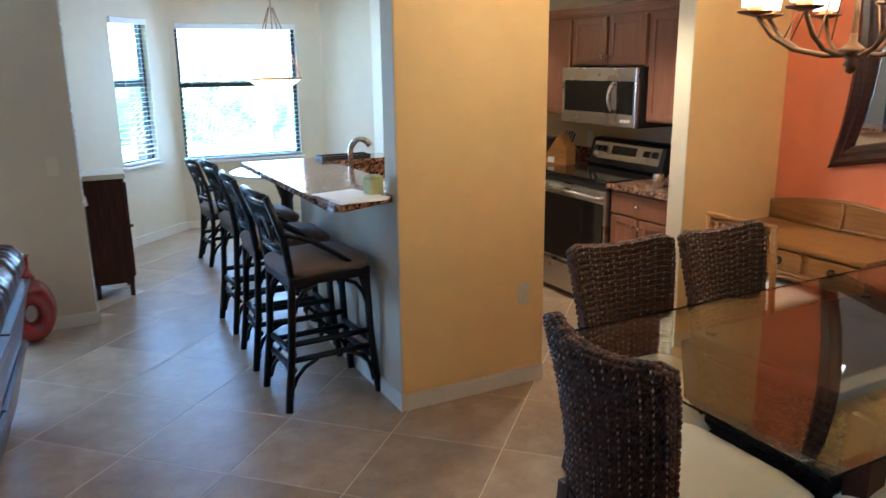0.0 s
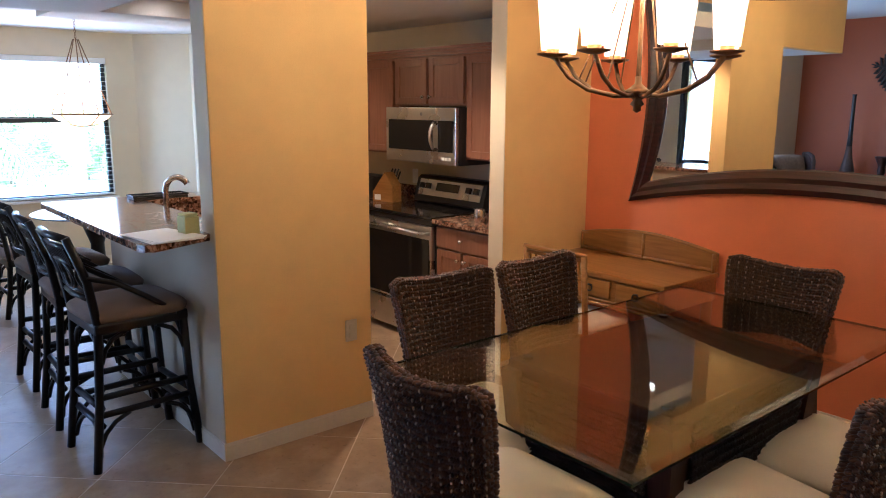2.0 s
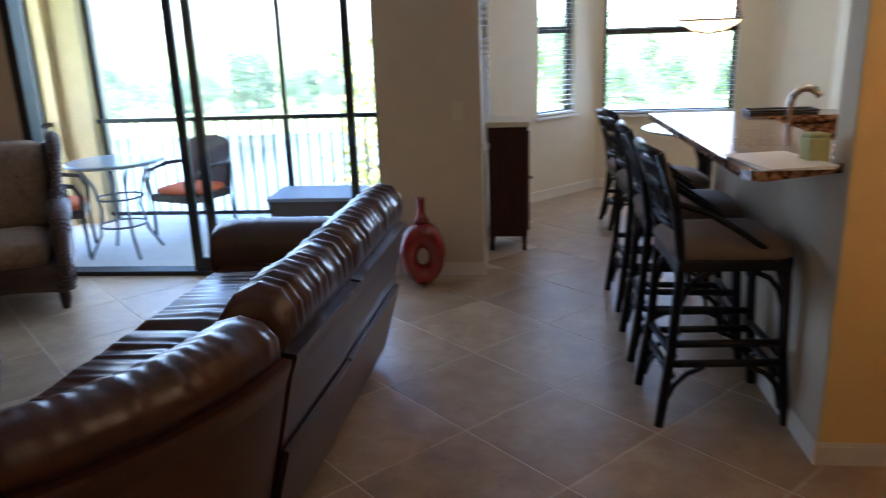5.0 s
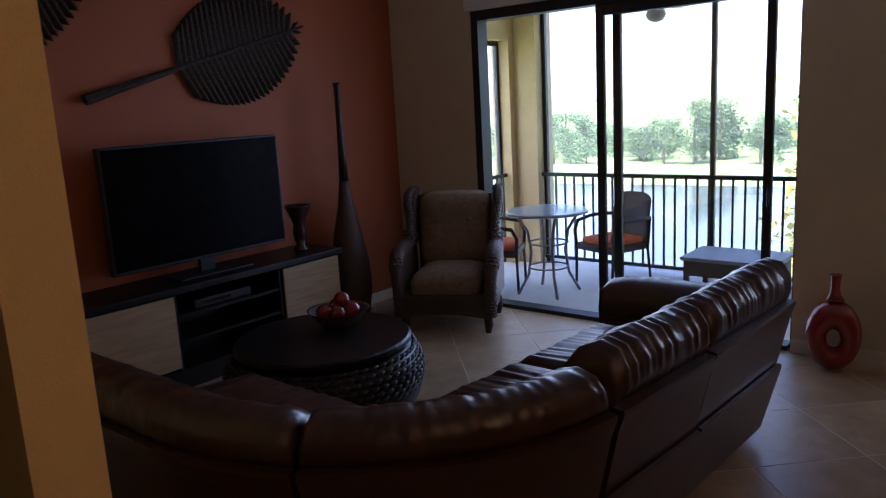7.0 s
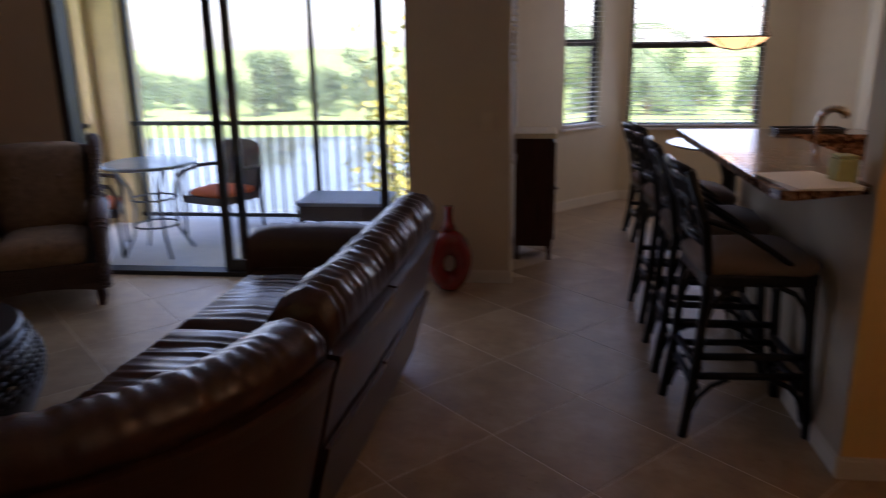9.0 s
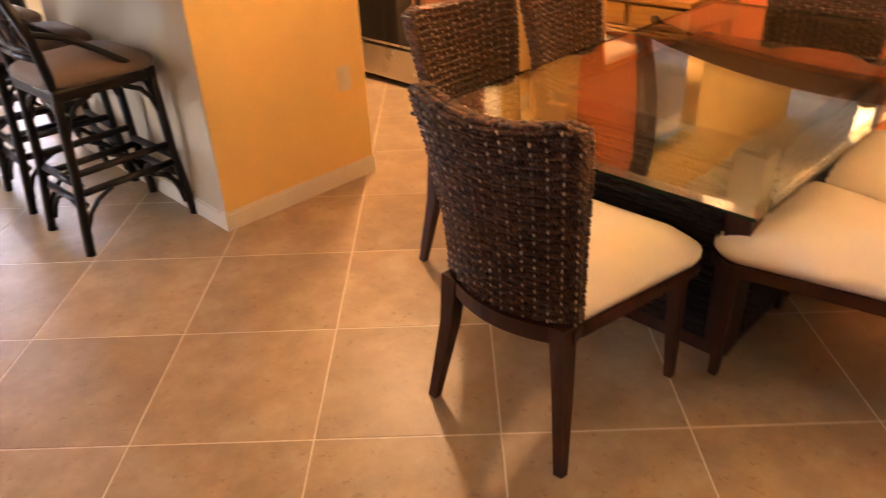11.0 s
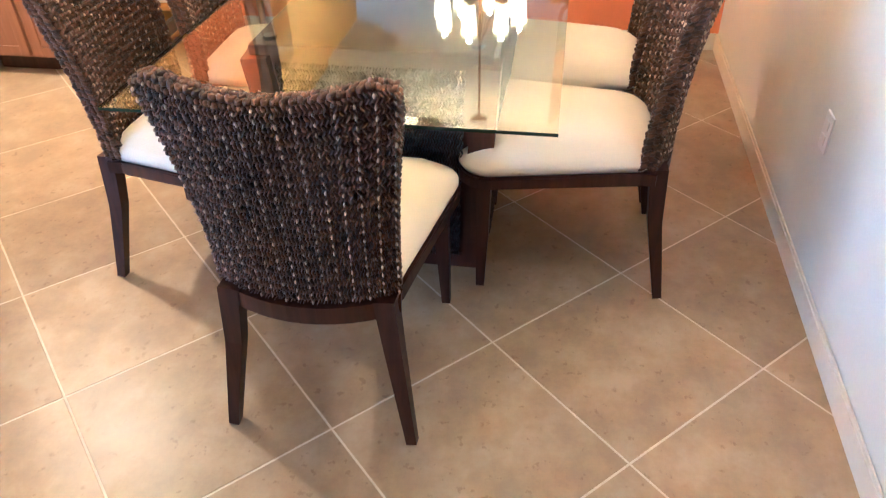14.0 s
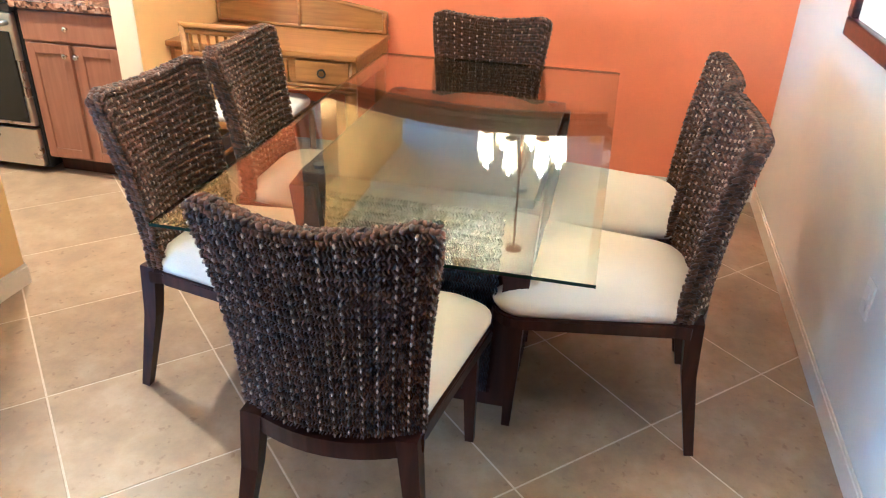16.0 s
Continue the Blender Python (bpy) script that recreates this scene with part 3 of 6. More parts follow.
def cushion(bm, outline, z0, z1, dome, rings=5, edge=0.02):
    """A soft pad over an outline, rounded at its rim and domed at its middle."""
    n = len(outline)
    cx, cy = sum(p[0] for p in outline) / n, sum(p[1] for p in outline) / n
    levels = [(0.97, z0), (1.0, z0 + (z1 - z0) * 0.35), (1.0, z0 + (z1 - z0) * 0.65), (1 - edge * 2, z1)]
    levels += [(1 - edge * 2 - (1 - edge * 2) * k / rings, z1 + dome * (1 - (1 - k / rings) ** 2.4) ** 0.75) for k in range(1, rings)]
    loops = [[bm.verts.new((cx + (x - cx) * s, cy + (y - cy) * s, z)) for x, y in outline] for s, z in levels]
    for a, b in zip(loops, loops[1:]):
        for k in range(n):
            bm.faces.new((a[k], a[(k + 1) % n], b[(k + 1) % n], b[k]))
    bm.faces.new(loops[0][::-1])
    top = bm.verts.new((cx, cy, z1 + dome))
    for k in range(n):
        bm.faces.new((loops[-1][k], loops[-1][(k + 1) % n], top))
    return bm


def back_surface(u, v):
    """Middle surface of the woven chair back: flared, wrapped forward at its sides, leaning back, its top dipping between rounded corners."""
    w = 2 * u - 1
    corner = min(1.0, max(0.0, (abs(w) - 0.78) / 0.22)) ** 2
    half = 0.198 + 0.052 * max(v, 0) ** 1.9 - 0.012 * max(v, 0) ** 14
    bow = w * w
    top = 0.902 + 0.034 * bow - 0.022 * corner
    z = 0.415 + (top - 0.415) * v
    x = -0.262 - 0.012 * v - 0.05 * v * abs(v) + bow * (0.062 - 0.012 * v)
    return Vector((x, w * half, z))


def dining_chair():
    ch = thing("dining_chair", pose(0, 0, 0), "dark woven seagrass dining chair with cream seat cushion", "chair", "chairs round the dining table")
    bm = bmesh.new()
    n, m = 16, 12
    grid = [[[bm.verts.new(back_surface(i / n, j / m) + Vector((s * 0.012, 0, 0))) for j in range(m + 1)] for i in range(n + 1)] for s in (-1, 1)]
    for s in (0, 1):
        for i in range(n):
            for j in range(m):
                bm.faces.new((grid[s][i][j], grid[s][i + 1][j], grid[s][i + 1][j + 1], grid[s][i][j + 1]))
    rim = [(i, 0) for i in range(n)] + [(n, j) for j in range(m)] + [(i, m) for i in range(n, 0, -1)] + [(0, j) for j in range(m, 0, -1)]
    for a, b in zip(rim, rim[1:] + rim[:1]):
        bm.faces.new((grid[0][a[0]][a[1]], grid[0][b[0]][b[1]], grid[1][b[0]][b[1]], grid[1][a[0]][a[1]]))
    back = part("backrest", bm, M_GRASS, ch)
    weave(back_surface, 29, 44, "weave", back, rnd=random.Random(2))
    k = Knots()
    r2 = random.Random(8)
    for j in range(56):
        for u in (0.0, 1.0):
            p = back_surface(u, j / 56)
            d = (back_surface(u, j / 56 + 0.02) - p).normalized()
            for deep in (-0.009, 0.009):
                k.add(p + Vector((deep + r2.uniform(-0.002, 0.002), 0, r2.uniform(-0.002, 0.002))), d * 0.0062 + Vector((0.004 if j % 2 else -0.004, 0, 0)), Vector((0, 0.007, 0)), Vector((0.0115, 0, -0.004)))
    for j in range(60):
        p = back_surface((j + 0.5) / 60, 1.0)
        for deep in (-0.009, 0.009):
            k.add(p + Vector((deep, 0, r2.uniform(-0.003, 0.003))), Vector((0.0115, 0.005 if j % 2 else -0.005, 0)), Vector((-0.003, 0.0055, 0)), Vector((0, 0, 0.007)))
    k.make("braided_edge", M_GRASS, back)
    out = [(x + 0.03, y) for x, y in seat_outline(0.54, 0.40, 0.56)]
    frame_bm = prism(bmesh.new(), [(x, y) for x, y in out], 0.36, 0.398)
    bmesh.ops.bevel(frame_bm, geom=[e for e in frame_bm.edges if abs(e.verts[0].co.z - e.verts[1].co.z) < 1e-5], offset=0.006, segments=2, affect='EDGES')
    part("seat_frame", frame_bm, M_DARKWOOD, ch)
    rail = [back_surface(k / 12, 0) for k in range(13)]
    ring = [(p.x - 0.028, p.y * 1.04) for p in rail] + [(p.x + 0.012, p.y * 1.0) for p in rail[::-1]]
    rail_bm = prism(bmesh.new(), ring, 0.36, 0.405)
    bmesh.ops.bevel(rail_bm, geom=[e for e in rail_bm.edges if abs(e.verts[0].co.z - e.verts[1].co.z) < 1e-5], offset=0.005, segments=2, affect='EDGES')
    part("rear_rail", rail_bm, M_DARKWOOD, ch)
    part("seat", cushion(bmesh.new(), [(x * 0.985 + 0.004, y * 0.985) for x, y in out], 0.398, 0.442, 0.072, 8, 0.03), M_CUSHION, ch, "cream upholstered seat", smooth=True)
    for sy in (-1, 1):
        bm = bmesh.new()
        tube(bm, [(0.235, sy * 0.215, 0.385), (0.235, sy * 0.22, 0.2), (0.24, sy * 0.225, 0.0)], [0.03, 0.025, 0.017], 4)
        part("leg", bm, M_DARKWOOD, ch)
        bm = bmesh.new()
        tube(bm, [(-0.235, sy * 0.175, 0.41), (-0.245, sy * 0.19, 0.25), (-0.285, sy * 0.225, 0.0)], [0.034, 0.028, 0.018], 4)
        part("leg", bm, M_DARKWOOD, ch)
    return ch


chair = dining_chair()
chair.matrix_world = pose(0.275, 0.02, 0, 0, 0, 0)
for x, y, a in ((0.84, -0.53, 91), (1.37, -0.525, 89), (0.71, 0.525, -93), (1.26, 0.51, -88), (1.69, 0.04, 180)):
    copy_thing(chair, pose(x, y, 0, 0, 0, a))

table = thing("dining_table", pose(1.06, 0, 0), "glass-topped dining table on a dark woven base", "dining table")
bm = bmesh.new()
w, d = 0.87, 0.492
lv = [(0, 0.738), (0, 0.745), (0.022, 0.753)]
loops = [[bm.verts.new((sx * (w - i), sy * (d - i), z)) for sx, sy in ((-1, -1), (1, -1), (1, 1), (-1, 1))] for i, z in lv]
for a, b in zip(loops, loops[1:]):
    for k in range(4):
        bm.faces.new((a[k], a[(k + 1) % 4], b[(k + 1) % 4], b[k]))
bm.faces.new(loops[0][::-1])
bm.faces.new(loops[-1])
top_glass = part("tabletop", bm, M_TABLEGLASS, table, "clear bevelled glass top")
top_glass.visible_shadow = False
bm = bmesh.new()
for z in (0.7375, 0.7455):
    for sx, sy in ((-1, -1), (1, -1), (1, 1), (-1, 1)):
        bm.verts.new((sx * (w + 0.001), sy * (d + 0.001), z))
bm.verts.ensure_lookup_table()
for k in range(4):
    bm.faces.new([bm.verts[i] for i in (k, (k + 1) % 4, 4 + (k + 1) % 4, 4 + k)])
part("polished_edge", bm, M_GLASSEDGE, top_glass, "dark green polished glass edge")
bx, by, tx, ty = 0.38, 0.28, 0.45, 0.32
bm = bmesh.new()
lo = [bm.verts.new((sx * (bx - 0.012), sy * (by - 0.012), 0.05)) for sx, sy in ((-1, -1), (1, -1), (1, 1), (-1, 1))]
hi = [bm.verts.new((sx * (tx - 0.012), sy * (ty - 0.012), 0.715)) for sx, sy in ((-1, -1), (1, -1), (1, 1), (-1, 1))]
for k in range(4):
    bm.faces.new((lo[k], lo[(k + 1) % 4], hi[(k + 1) % 4], hi[k]))
bm.faces.new(hi)
base = part("pedestal", bm, M_DARKWOOD, table)
for a, b in (((-1, -1), (1, -1)), ((-1, 1), (-1, -1)), ((1, -1), (1, 1)), ((1, 1), (-1, 1))):
    def panel(u, v, a=a, b=b):
        fx, fy = bx + (tx - bx) * v, by + (ty - by) * v
        p = Vector((a[0] * fx, a[1] * fy, 0)).lerp(Vector((b[0] * fx, b[1] * fy, 0)), 0.1 + 0.8 * u)
        return Vector((p.x * 0.985, p.y * 0.985, 0.06 + 0.63 * v))
    weave(panel, 40 if a[1] == b[1] else 30, 40, "woven_panel", base, M_DARKGRASS, strands=False, both=False, rnd=random.Random(3))
for sx in (-1, 1):
    for sy in (-1, 1):
        bm = bmesh.new()
        tube(bm, [(sx * bx * 0.96, sy * by * 0.95, 0.04), (sx * tx * 0.96, sy * ty * 0.95, 0.70)], 0.05, 4)
        part("corner_post", bm, M_DARKWOOD, table)
piece("plinth", M_DARKWOOD, table, (-bx, -by, 0, bx, by, 0.05), 0.006)
piece("top_rail", M_DARKWOOD, table, (-tx, -ty, 0.70, tx, ty, 0.728), 0.006)
for sx in (-1, 1):
    for sy in (-1, 1):
        part("bumper", lathe(bmesh.new(), [(0.018, 0), (0.018, 0.010)], 12, (sx * 0.40, sy * 0.275, 0.728)), M_BLACK, table)

# ---- chandelier ----
CX, CY, CZ = 1.0, 0.13, 1.575
chan = thing("chandelier", pose(CX, CY, CZ), "antique bronze chandelier with eight lit frosted glass shades", "chandelier")
bm = bmesh.new()
lathe(bm, [(0.002, -0.02), (0.014, -0.012), (0.012, 0.0), (0.024, 0.008), (0.014, 0.022), (0.03, 0.035), (0.045, 0.05), (0.03, 0.06), (0.012, 0.075), (0.01, 0.1)], 16)
part("hub", bm, M_COPPER, chan, smooth=True)
bm = bmesh.new()
tube(bm, [(0, 0, 0.1), (0, 0, H - CZ - 0.03)], 0.008)
part("stem", bm, M_COPPER, chan)
part("canopy", lathe(bmesh.new(), [(0.07, 0.0), (0.065, -0.015), (0.02, -0.03)][::-1], 20, (0, 0, H - CZ)), M_COPPER, chan, smooth=True)
for k in range(8):
    a = 2 * math.pi * (k + 0.18) / 8
    c, s_ = math.cos(a), math.sin(a)
    R = 0.29
    bm = bmesh.new()
    tube(bm, [(c * r, s_ * r, z) for r, z in ((0.01, 0.04), (0.08, 0.035), (0.17, 0.055), (0.235, 0.095), (R, 0.165))], 0.0075, 8)
    arm = part("arm", bm, M_COPPER, chan, smooth=True)
    bm = bmesh.new()
    lathe(bm, [(0.012, 0.155), (0.05, 0.165), (0.052, 0.17), (0.02, 0.173), (0.024, 0.185), (0.008, 0.188)], 16, (c * R, s_ * R, 0))
    part("cup", bm, M_COPPER, arm, smooth=True)
    bm = bmesh.new()
    lathe(bm, [(0.038, 0.182), (0.047, 0.28), (0.056, 0.375), (0.051, 0.375), (0.042, 0.28), (0.033, 0.19)], 20, (c * R, s_ * R, 0), close=False)
    part("shade", bm, M_SHADE, arm, "lit frosted glass shade", smooth=True)
    bm = bmesh.new()
    tube(bm, [(c * 0.2, s_ * 0.2, 0.085), (c * 0.01, s_ * 0.01, 0.55)], 0.003, 5)
    part("stay_rod", bm, M_COPPER, arm)
for k in range(8):
    a = 2 * math.pi * (k + 0.18) / 8
    point("chandelier_bulb", (CX + 0.29 * math.cos(a), CY + 0.29 * math.sin(a), CZ + 0.40), 0.46, (1.0, 0.65, 0.29), 0.02)

# ---- mirror on the orange wall ----
def frame_curve(k, n, inset):
    """Outline of the mirror: concave sides bowing in, corners pointed outwards."""
    side, t = divmod(k * 4 / n, 1)
    side = int(side) % 4
    y0, y1, z0, z1 = -1.04 + inset, 1.27 - inset, 1.02 + inset, 2.33 - inset
    bow = 4 * t * (1 - t)
    pull = 0.13
    if side == 0:
        return Vector((0, y1 + (y0 - y1) * t, z0 + pull * bow))
    if side == 1:
        return Vector((0, y0 + 0.09 * bow, z0 + (z1 - z0) * t))
    if side == 2:
        return Vector((0, y0 + (y1 - y0) * t, z1 - pull * bow))
    return Vector((0, y1 - 0.09 * bow, z1 + (z0 - z1) * t))


mir = thing("wall_mirror", pose(2.585, 0, 0), "large wall mirror in concave dark mahogany frame", "mirror")
bm = bmesh.new()
N = 64
prof = [(0.0, -0.004), (0.0, -0.03), (0.03, -0.05), (0.06, -0.035), (0.085, -0.045), (0.12, -0.03), (0.13, -0.012)]
loops = [[bm.verts.new(frame_curve(k, N, i) + Vector((x, 0, 0))) for k in range(N)] for i, x in prof]
for a, b in zip(loops, loops[1:]):
    for k in range(N):
        bm.faces.new((a[k], a[(k + 1) % N], b[(k + 1) % N], b[k]))
part("frame", bm, M_MIRRORFRAME, mir)
bm = bmesh.new()
bm.faces.new([bm.verts.new(frame_curve(k, N, 0.122) + Vector((-0.014, 0, 0))) for k in range(N)])
part("mirror_glass", bm, M_MIRROR, mir, "silvered mirror glass")

# ---- writing desk with bamboo trim and its chair ----
desk = thing("writing_desk", pose(2.06, 0.67, 0), "honey-brown bamboo writing desk with arched gallery back", "desk")
D, W_, T = 0.51, 0.93, 0.69
piece("desktop", M_BAMBOO, desk, (-0.012, -0.012, T - 0.028, D, W_ + 0.012, T), 0.008)
bm = bmesh.new()
n = 14
outline = [(0.0, T), (W_, T)] + [(W_ * (1 - k / n), T + 0.10 + 0.055 * math.sin(math.pi * k / n)) for k in range(n + 1)]
vs = [[bm.verts.new((x, y, z)) for y, z in outline] for x in (D - 0.028, D)]
bm.faces.new(vs[0])
bm.faces.new(vs[1][::-1])
for k in range(len(outline)):
    j = (k + 1) % len(outline)
    bm.faces.new((vs[0][k], vs[0][j], vs[1][j], vs[1][k]))
gal = part("gallery", bm, M_BAMBOO, desk)
bm = bmesh.new()
tube(bm, [(D - 0.02, y, z) for y, z in outline[2:]], 0.012)
for y in (0.012, W_ / 2, W_ - 0.012):
    tube(bm, [(D - 0.032, y, T), (D - 0.032, y, T + 0.10 + 0.05 * math.sin(math.pi * y / W_))], 0.01)
tube(bm, [(D - 0.032, 0.01, T + 0.012), (D - 0.032, W_ - 0.01, T + 0.012)], 0.009)
part("bamboo_rail", bm, M_BAMBOO, gal, smooth=True)
piece("apron", M_BAMBOO, desk, (0.01, 0.0, T - 0.15, D - 0.01, W_, T - 0.028))
for y0 in (0.03, 0.33, 0.64):
    dr = piece("drawer", M_BAMBOO, desk, (-0.004, y0, T - 0.138, 0.012, y0 + 0.26, T - 0.04), 0.006)
    bm = bmesh.new()
    tube(bm, [Vector((-0.012, y0 + 0.13 + 0.018 * math.cos(a), T - 0.092 + 0.018 * math.sin(a))) for a in [2 * math.pi * k / 12 for k in range(13)]], 0.004, 6)
    lathe(bm, [(0.012, 0), (0.012, 0.006)], 10, (-0.008, y0 + 0.13, T - 0.078))
    part("ring_pull", bm, M_BLACK, dr)
for x in (0.035, D - 0.035):
    for y in (0.035, W_ - 0.035):
        bm = bmesh.new()
        tube(bm, [(x, y, T - 0.03), (x, y, 0)], 0.03, 10)
        part("leg", bm, M_BAMBOO, desk, smooth=True)
bm = bmesh.new()
for z in (T - 0.155, T - 0.175):
    tube(bm, [(0.004, 0.0, z), (0.004, W_, z)], 0.008)
part("bamboo_trim", bm, M_BAMBOO, desk, smooth=True)

bch = thing("bamboo_chair", pose(1.98, 1.13, 0, 0, 0, 2), "honey-brown bamboo desk chair with white seat pad", "chair")
for sy in (-1, 1):
    bm = bmesh.new()
    tube(bm, [(-0.20, sy * 0.19, 0), (-0.20, sy * 0.19, 0.42), (-0.24, sy * 0.19, 0.84)], 0.016, 10)
    part("rear_post", bm, M_BAMBOO, bch, smooth=True)
    bm = bmesh.new()
    tube(bm, [(0.2, sy * 0.19, 0), (0.2, sy * 0.19, 0.42)], 0.016, 10)
    part("leg", bm, M_BAMBOO, bch, smooth=True)
bm = bmesh.new()
for z, r in ((0.84, 0.014), (0.815, 0.01), (0.72, 0.012)):
    tube(bm, [(-0.2 - 0.04 * (z - 0.42) / 0.42, -0.2, z), (-0.2 - 0.04 * (z - 0.42) / 0.42 - 0.01, 0, z), (-0.2 - 0.04 * (z - 0.42) / 0.42, 0.2, z)], r)
part("top_rail", bm, M_BAMBOO, bch, smooth=True)
for k in range(9):
    bm = bmesh.new()
    y = -0.16 + 0.04 * k
    tube(bm, [(-0.232, y, 0.72), (-0.24, y, 0.815)], 0.007, 6)
    part("spindle", bm, M_BAMBOO, bch)
piece("seat_frame", M_BAMBOO, bch, (-0.21, -0.21, 0.385, 0.22, 0.21, 0.42), 0.008)
part("seat_pad", cushion(bmesh.new(), seat_outline(0.42, 0.40, 0.42), 0.42, 0.455, 0.012), M_PAPER, bch, "white seat pad", smooth=True)
bm = bmesh.new()
for z, a, b in ((0.18, (-0.2, -0.19), (0.2, -0.19)), (0.18, (-0.2, 0.19), (0.2, 0.19)), (0.15, (0.2, -0.19), (0.2, 0.19))):
    tube(bm, [(*a, z), (*b, z)], 0.011)
part("stretcher", bm, M_BAMBOO, bch, smooth=True)


# ---- bar stools and nook chair ----
def rattan_chair(seat, top, label, category, group):
    """Black bamboo chair facing +x with curved braces, pierced back and padded seat."""
    st = thing("bar_stool" if seat > 0.55 else "nook_chair", pose(0, 0, 0), label, category, group)
    w, fx, rx = 0.165, 0.185, -0.185
    r = 0.019
    for sy in (-1, 1):
        bm = bmesh.new()
        tube(bm, [(rx - 0.055, sy * (w + 0.012), 0), (rx - 0.02, sy * w, seat * 0.45), (rx, sy * w, seat - 0.02), (rx - 0.03, sy * (w + 0.005), seat + (top - seat) * 0.5), (rx - 0.10, sy * (w + 0.012), top)],
             [r, r, r, r, r * 0.95], 10)
        part("rear_post", bm, M_BLACKWOOD, st, smooth=True)
        bm = bmesh.new()
        tube(bm, [(fx + 0.045, sy * (w + 0.012), 0), (fx + 0.015, sy * w, seat * 0.45), (fx, sy * w, seat - 0.02)], r, 10)
        part("leg", bm, M_BLACKWOOD, st, smooth=True)
    piece("seat_frame", M_BLACKWOOD, st, (rx - 0.02, -w - 0.02, seat - 0.055, fx + 0.02, w + 0.02, seat - 0.005), 0.012)
    part("seat", cushion(bmesh.new(), [(x + 0.0, y) for x, y in seat_outline(0.42, 0.38, 0.44)], seat - 0.005, seat + 0.04, 0.035, 7, 0.03), M_TAUPE, st, "taupe fabric seat pad", smooth=True)
    levels = (seat * 0.30, seat * 0.42) if seat > 0.55 else (seat * 0.4,)
    for z in levels:
        off = 0.02 * (1 - z / seat)
        for a, b in (((fx + off, -w), (fx + off, w)), ((rx - off, -w), (rx - off, w)), ((rx - off, -w), (fx + off, -w)), ((rx - off, w), (fx + off, w))):
            zz = z if a[0] == b[0] else z + 0.05
            bm = bmesh.new()
            tube(bm, [(*a, zz), (*b, zz)], 0.0155, 8)
            part("stretcher", bm, M_BLACKWOOD, st, smooth=True)
    for top_row in (True, False):
        off = 0.0 if top_row else 0.02 * (1 - levels[0] / seat)
        f_, r_ = fx + off, rx - off
        for a, b in (((f_, -w), (r_, -w)), ((f_, w), (r_, w)), ((f_, -w), (f_, w)), ((r_, -w), (r_, w))):
            z0 = seat - 0.055 if top_row else levels[0] - 0.012 + (0 if a[0] == b[0] else 0.05)
            A, B = Vector((*a, z0)), Vector((*b, z0))
            d = (B - A).normalized()
            for p, q in ((A, d), (B, -d)):
                out_ = Vector((0.012 if p.x > 0 else -0.018, 0, 0)) if not top_row else Vector()
                bm = bmesh.new()
                tube(bm, [p + Vector((0, 0, -0.13)) + out_ + q * 0.004, p + Vector((0, 0, -0.075)) + out_ * 0.5 + q * 0.02, p + Vector((0, 0, -0.03)) + q * 0.055, p + q * 0.12], 0.0105, 7)
                part("curved_brace", bm, M_BLACKWOOD, st, smooth=True)

    def bx_(z):
        t = (z - seat) / (top - seat)
        return rx - 0.03 * min(1, t * 2) - 0.07 * max(0, t * 2 - 1)
    for z, rr in ((top - 0.005, 0.017), (top - 0.05, 0.011), (top - 0.12, 0.012), (seat + 0.10, 0.013), (seat + 0.13, 0.010)):
        bm = bmesh.new()
        tube(bm, [(bx_(z), -w - 0.005, z), (bx_(z) - 0.022, 0, z + 0.006), (bx_(z), w + 0.005, z)], rr, 8)
        part("back_rail", bm, M_BLACKWOOD, st, smooth=True)
    for k in range(11):
        y = -w + 0.03 + k * (2 * w - 0.06) / 10
        bm = bmesh.new()
        tube(bm, [(bx_(top - 0.12) - 0.016, y, top - 0.12), (bx_(top - 0.05) - 0.016, y, top - 0.05)], 0.006, 6)
        part("slat", bm, M_BLACKWOOD, st)
    bm = bmesh.new()
    zc, rr = (top - 0.12 + seat + 0.13) / 2, (top - 0.25 - seat) / 2
    for ry in (rr, rr * 0.55):
        tube(bm, [(bx_(zc + rr * math.sin(a)) - 0.018, ry * 1.3 * math.cos(a), zc + rr * math.sin(a)) for a in [2 * math.pi * k / 20 for k in range(21)]], 0.008, 7)
    for sy in (-1, 1):
        tube(bm, arc((bx_(zc - rr), sy * w, zc - rr), (bx_(zc + rr), sy * w, zc + rr), (-0.01, -sy * 0.06, 0)), 0.007, 6)
    part("pierced_splat", bm, M_BLACKWOOD, st, smooth=True)
    for sy in (-1, 1):
        bm = bmesh.new()
        tube(bm, [(bx_(seat + 0.2), sy * (w + 0.012), seat + 0.2), (rx + 0.08, sy * (w + 0.03), seat + 0.165), (rx + 0.2, sy * (w + 0.03), seat + 0.09), (fx - 0.05, sy * (w + 0.02), seat + 0.005), (fx - 0.03, sy * w, seat - 0.03)], 0.0125, 8)
        part("arm", bm, M_BLACKWOOD, st, smooth=True)
    return st


stool = rattan_chair(0.665, 1.04, "black bamboo bar stool with taupe padded seat", "bar stool", "stools along the bar")
stool.matrix_world = pose(-0.115, 2.04, 0, 0, 0, 3)
copy_thing(stool, pose(-0.115, 2.60, 0, 0, 0, -2))
copy_thing(stool, pose(-0.10, 3.24, 0, 0, 0, 2))
nch = rattan_chair(0.44, 0.86, "black bamboo dining chair beside the nook table", "chair", "chairs in the nook")
nch.matrix_world = pose(0.06, 4.93, 0, 0, 0, 4)


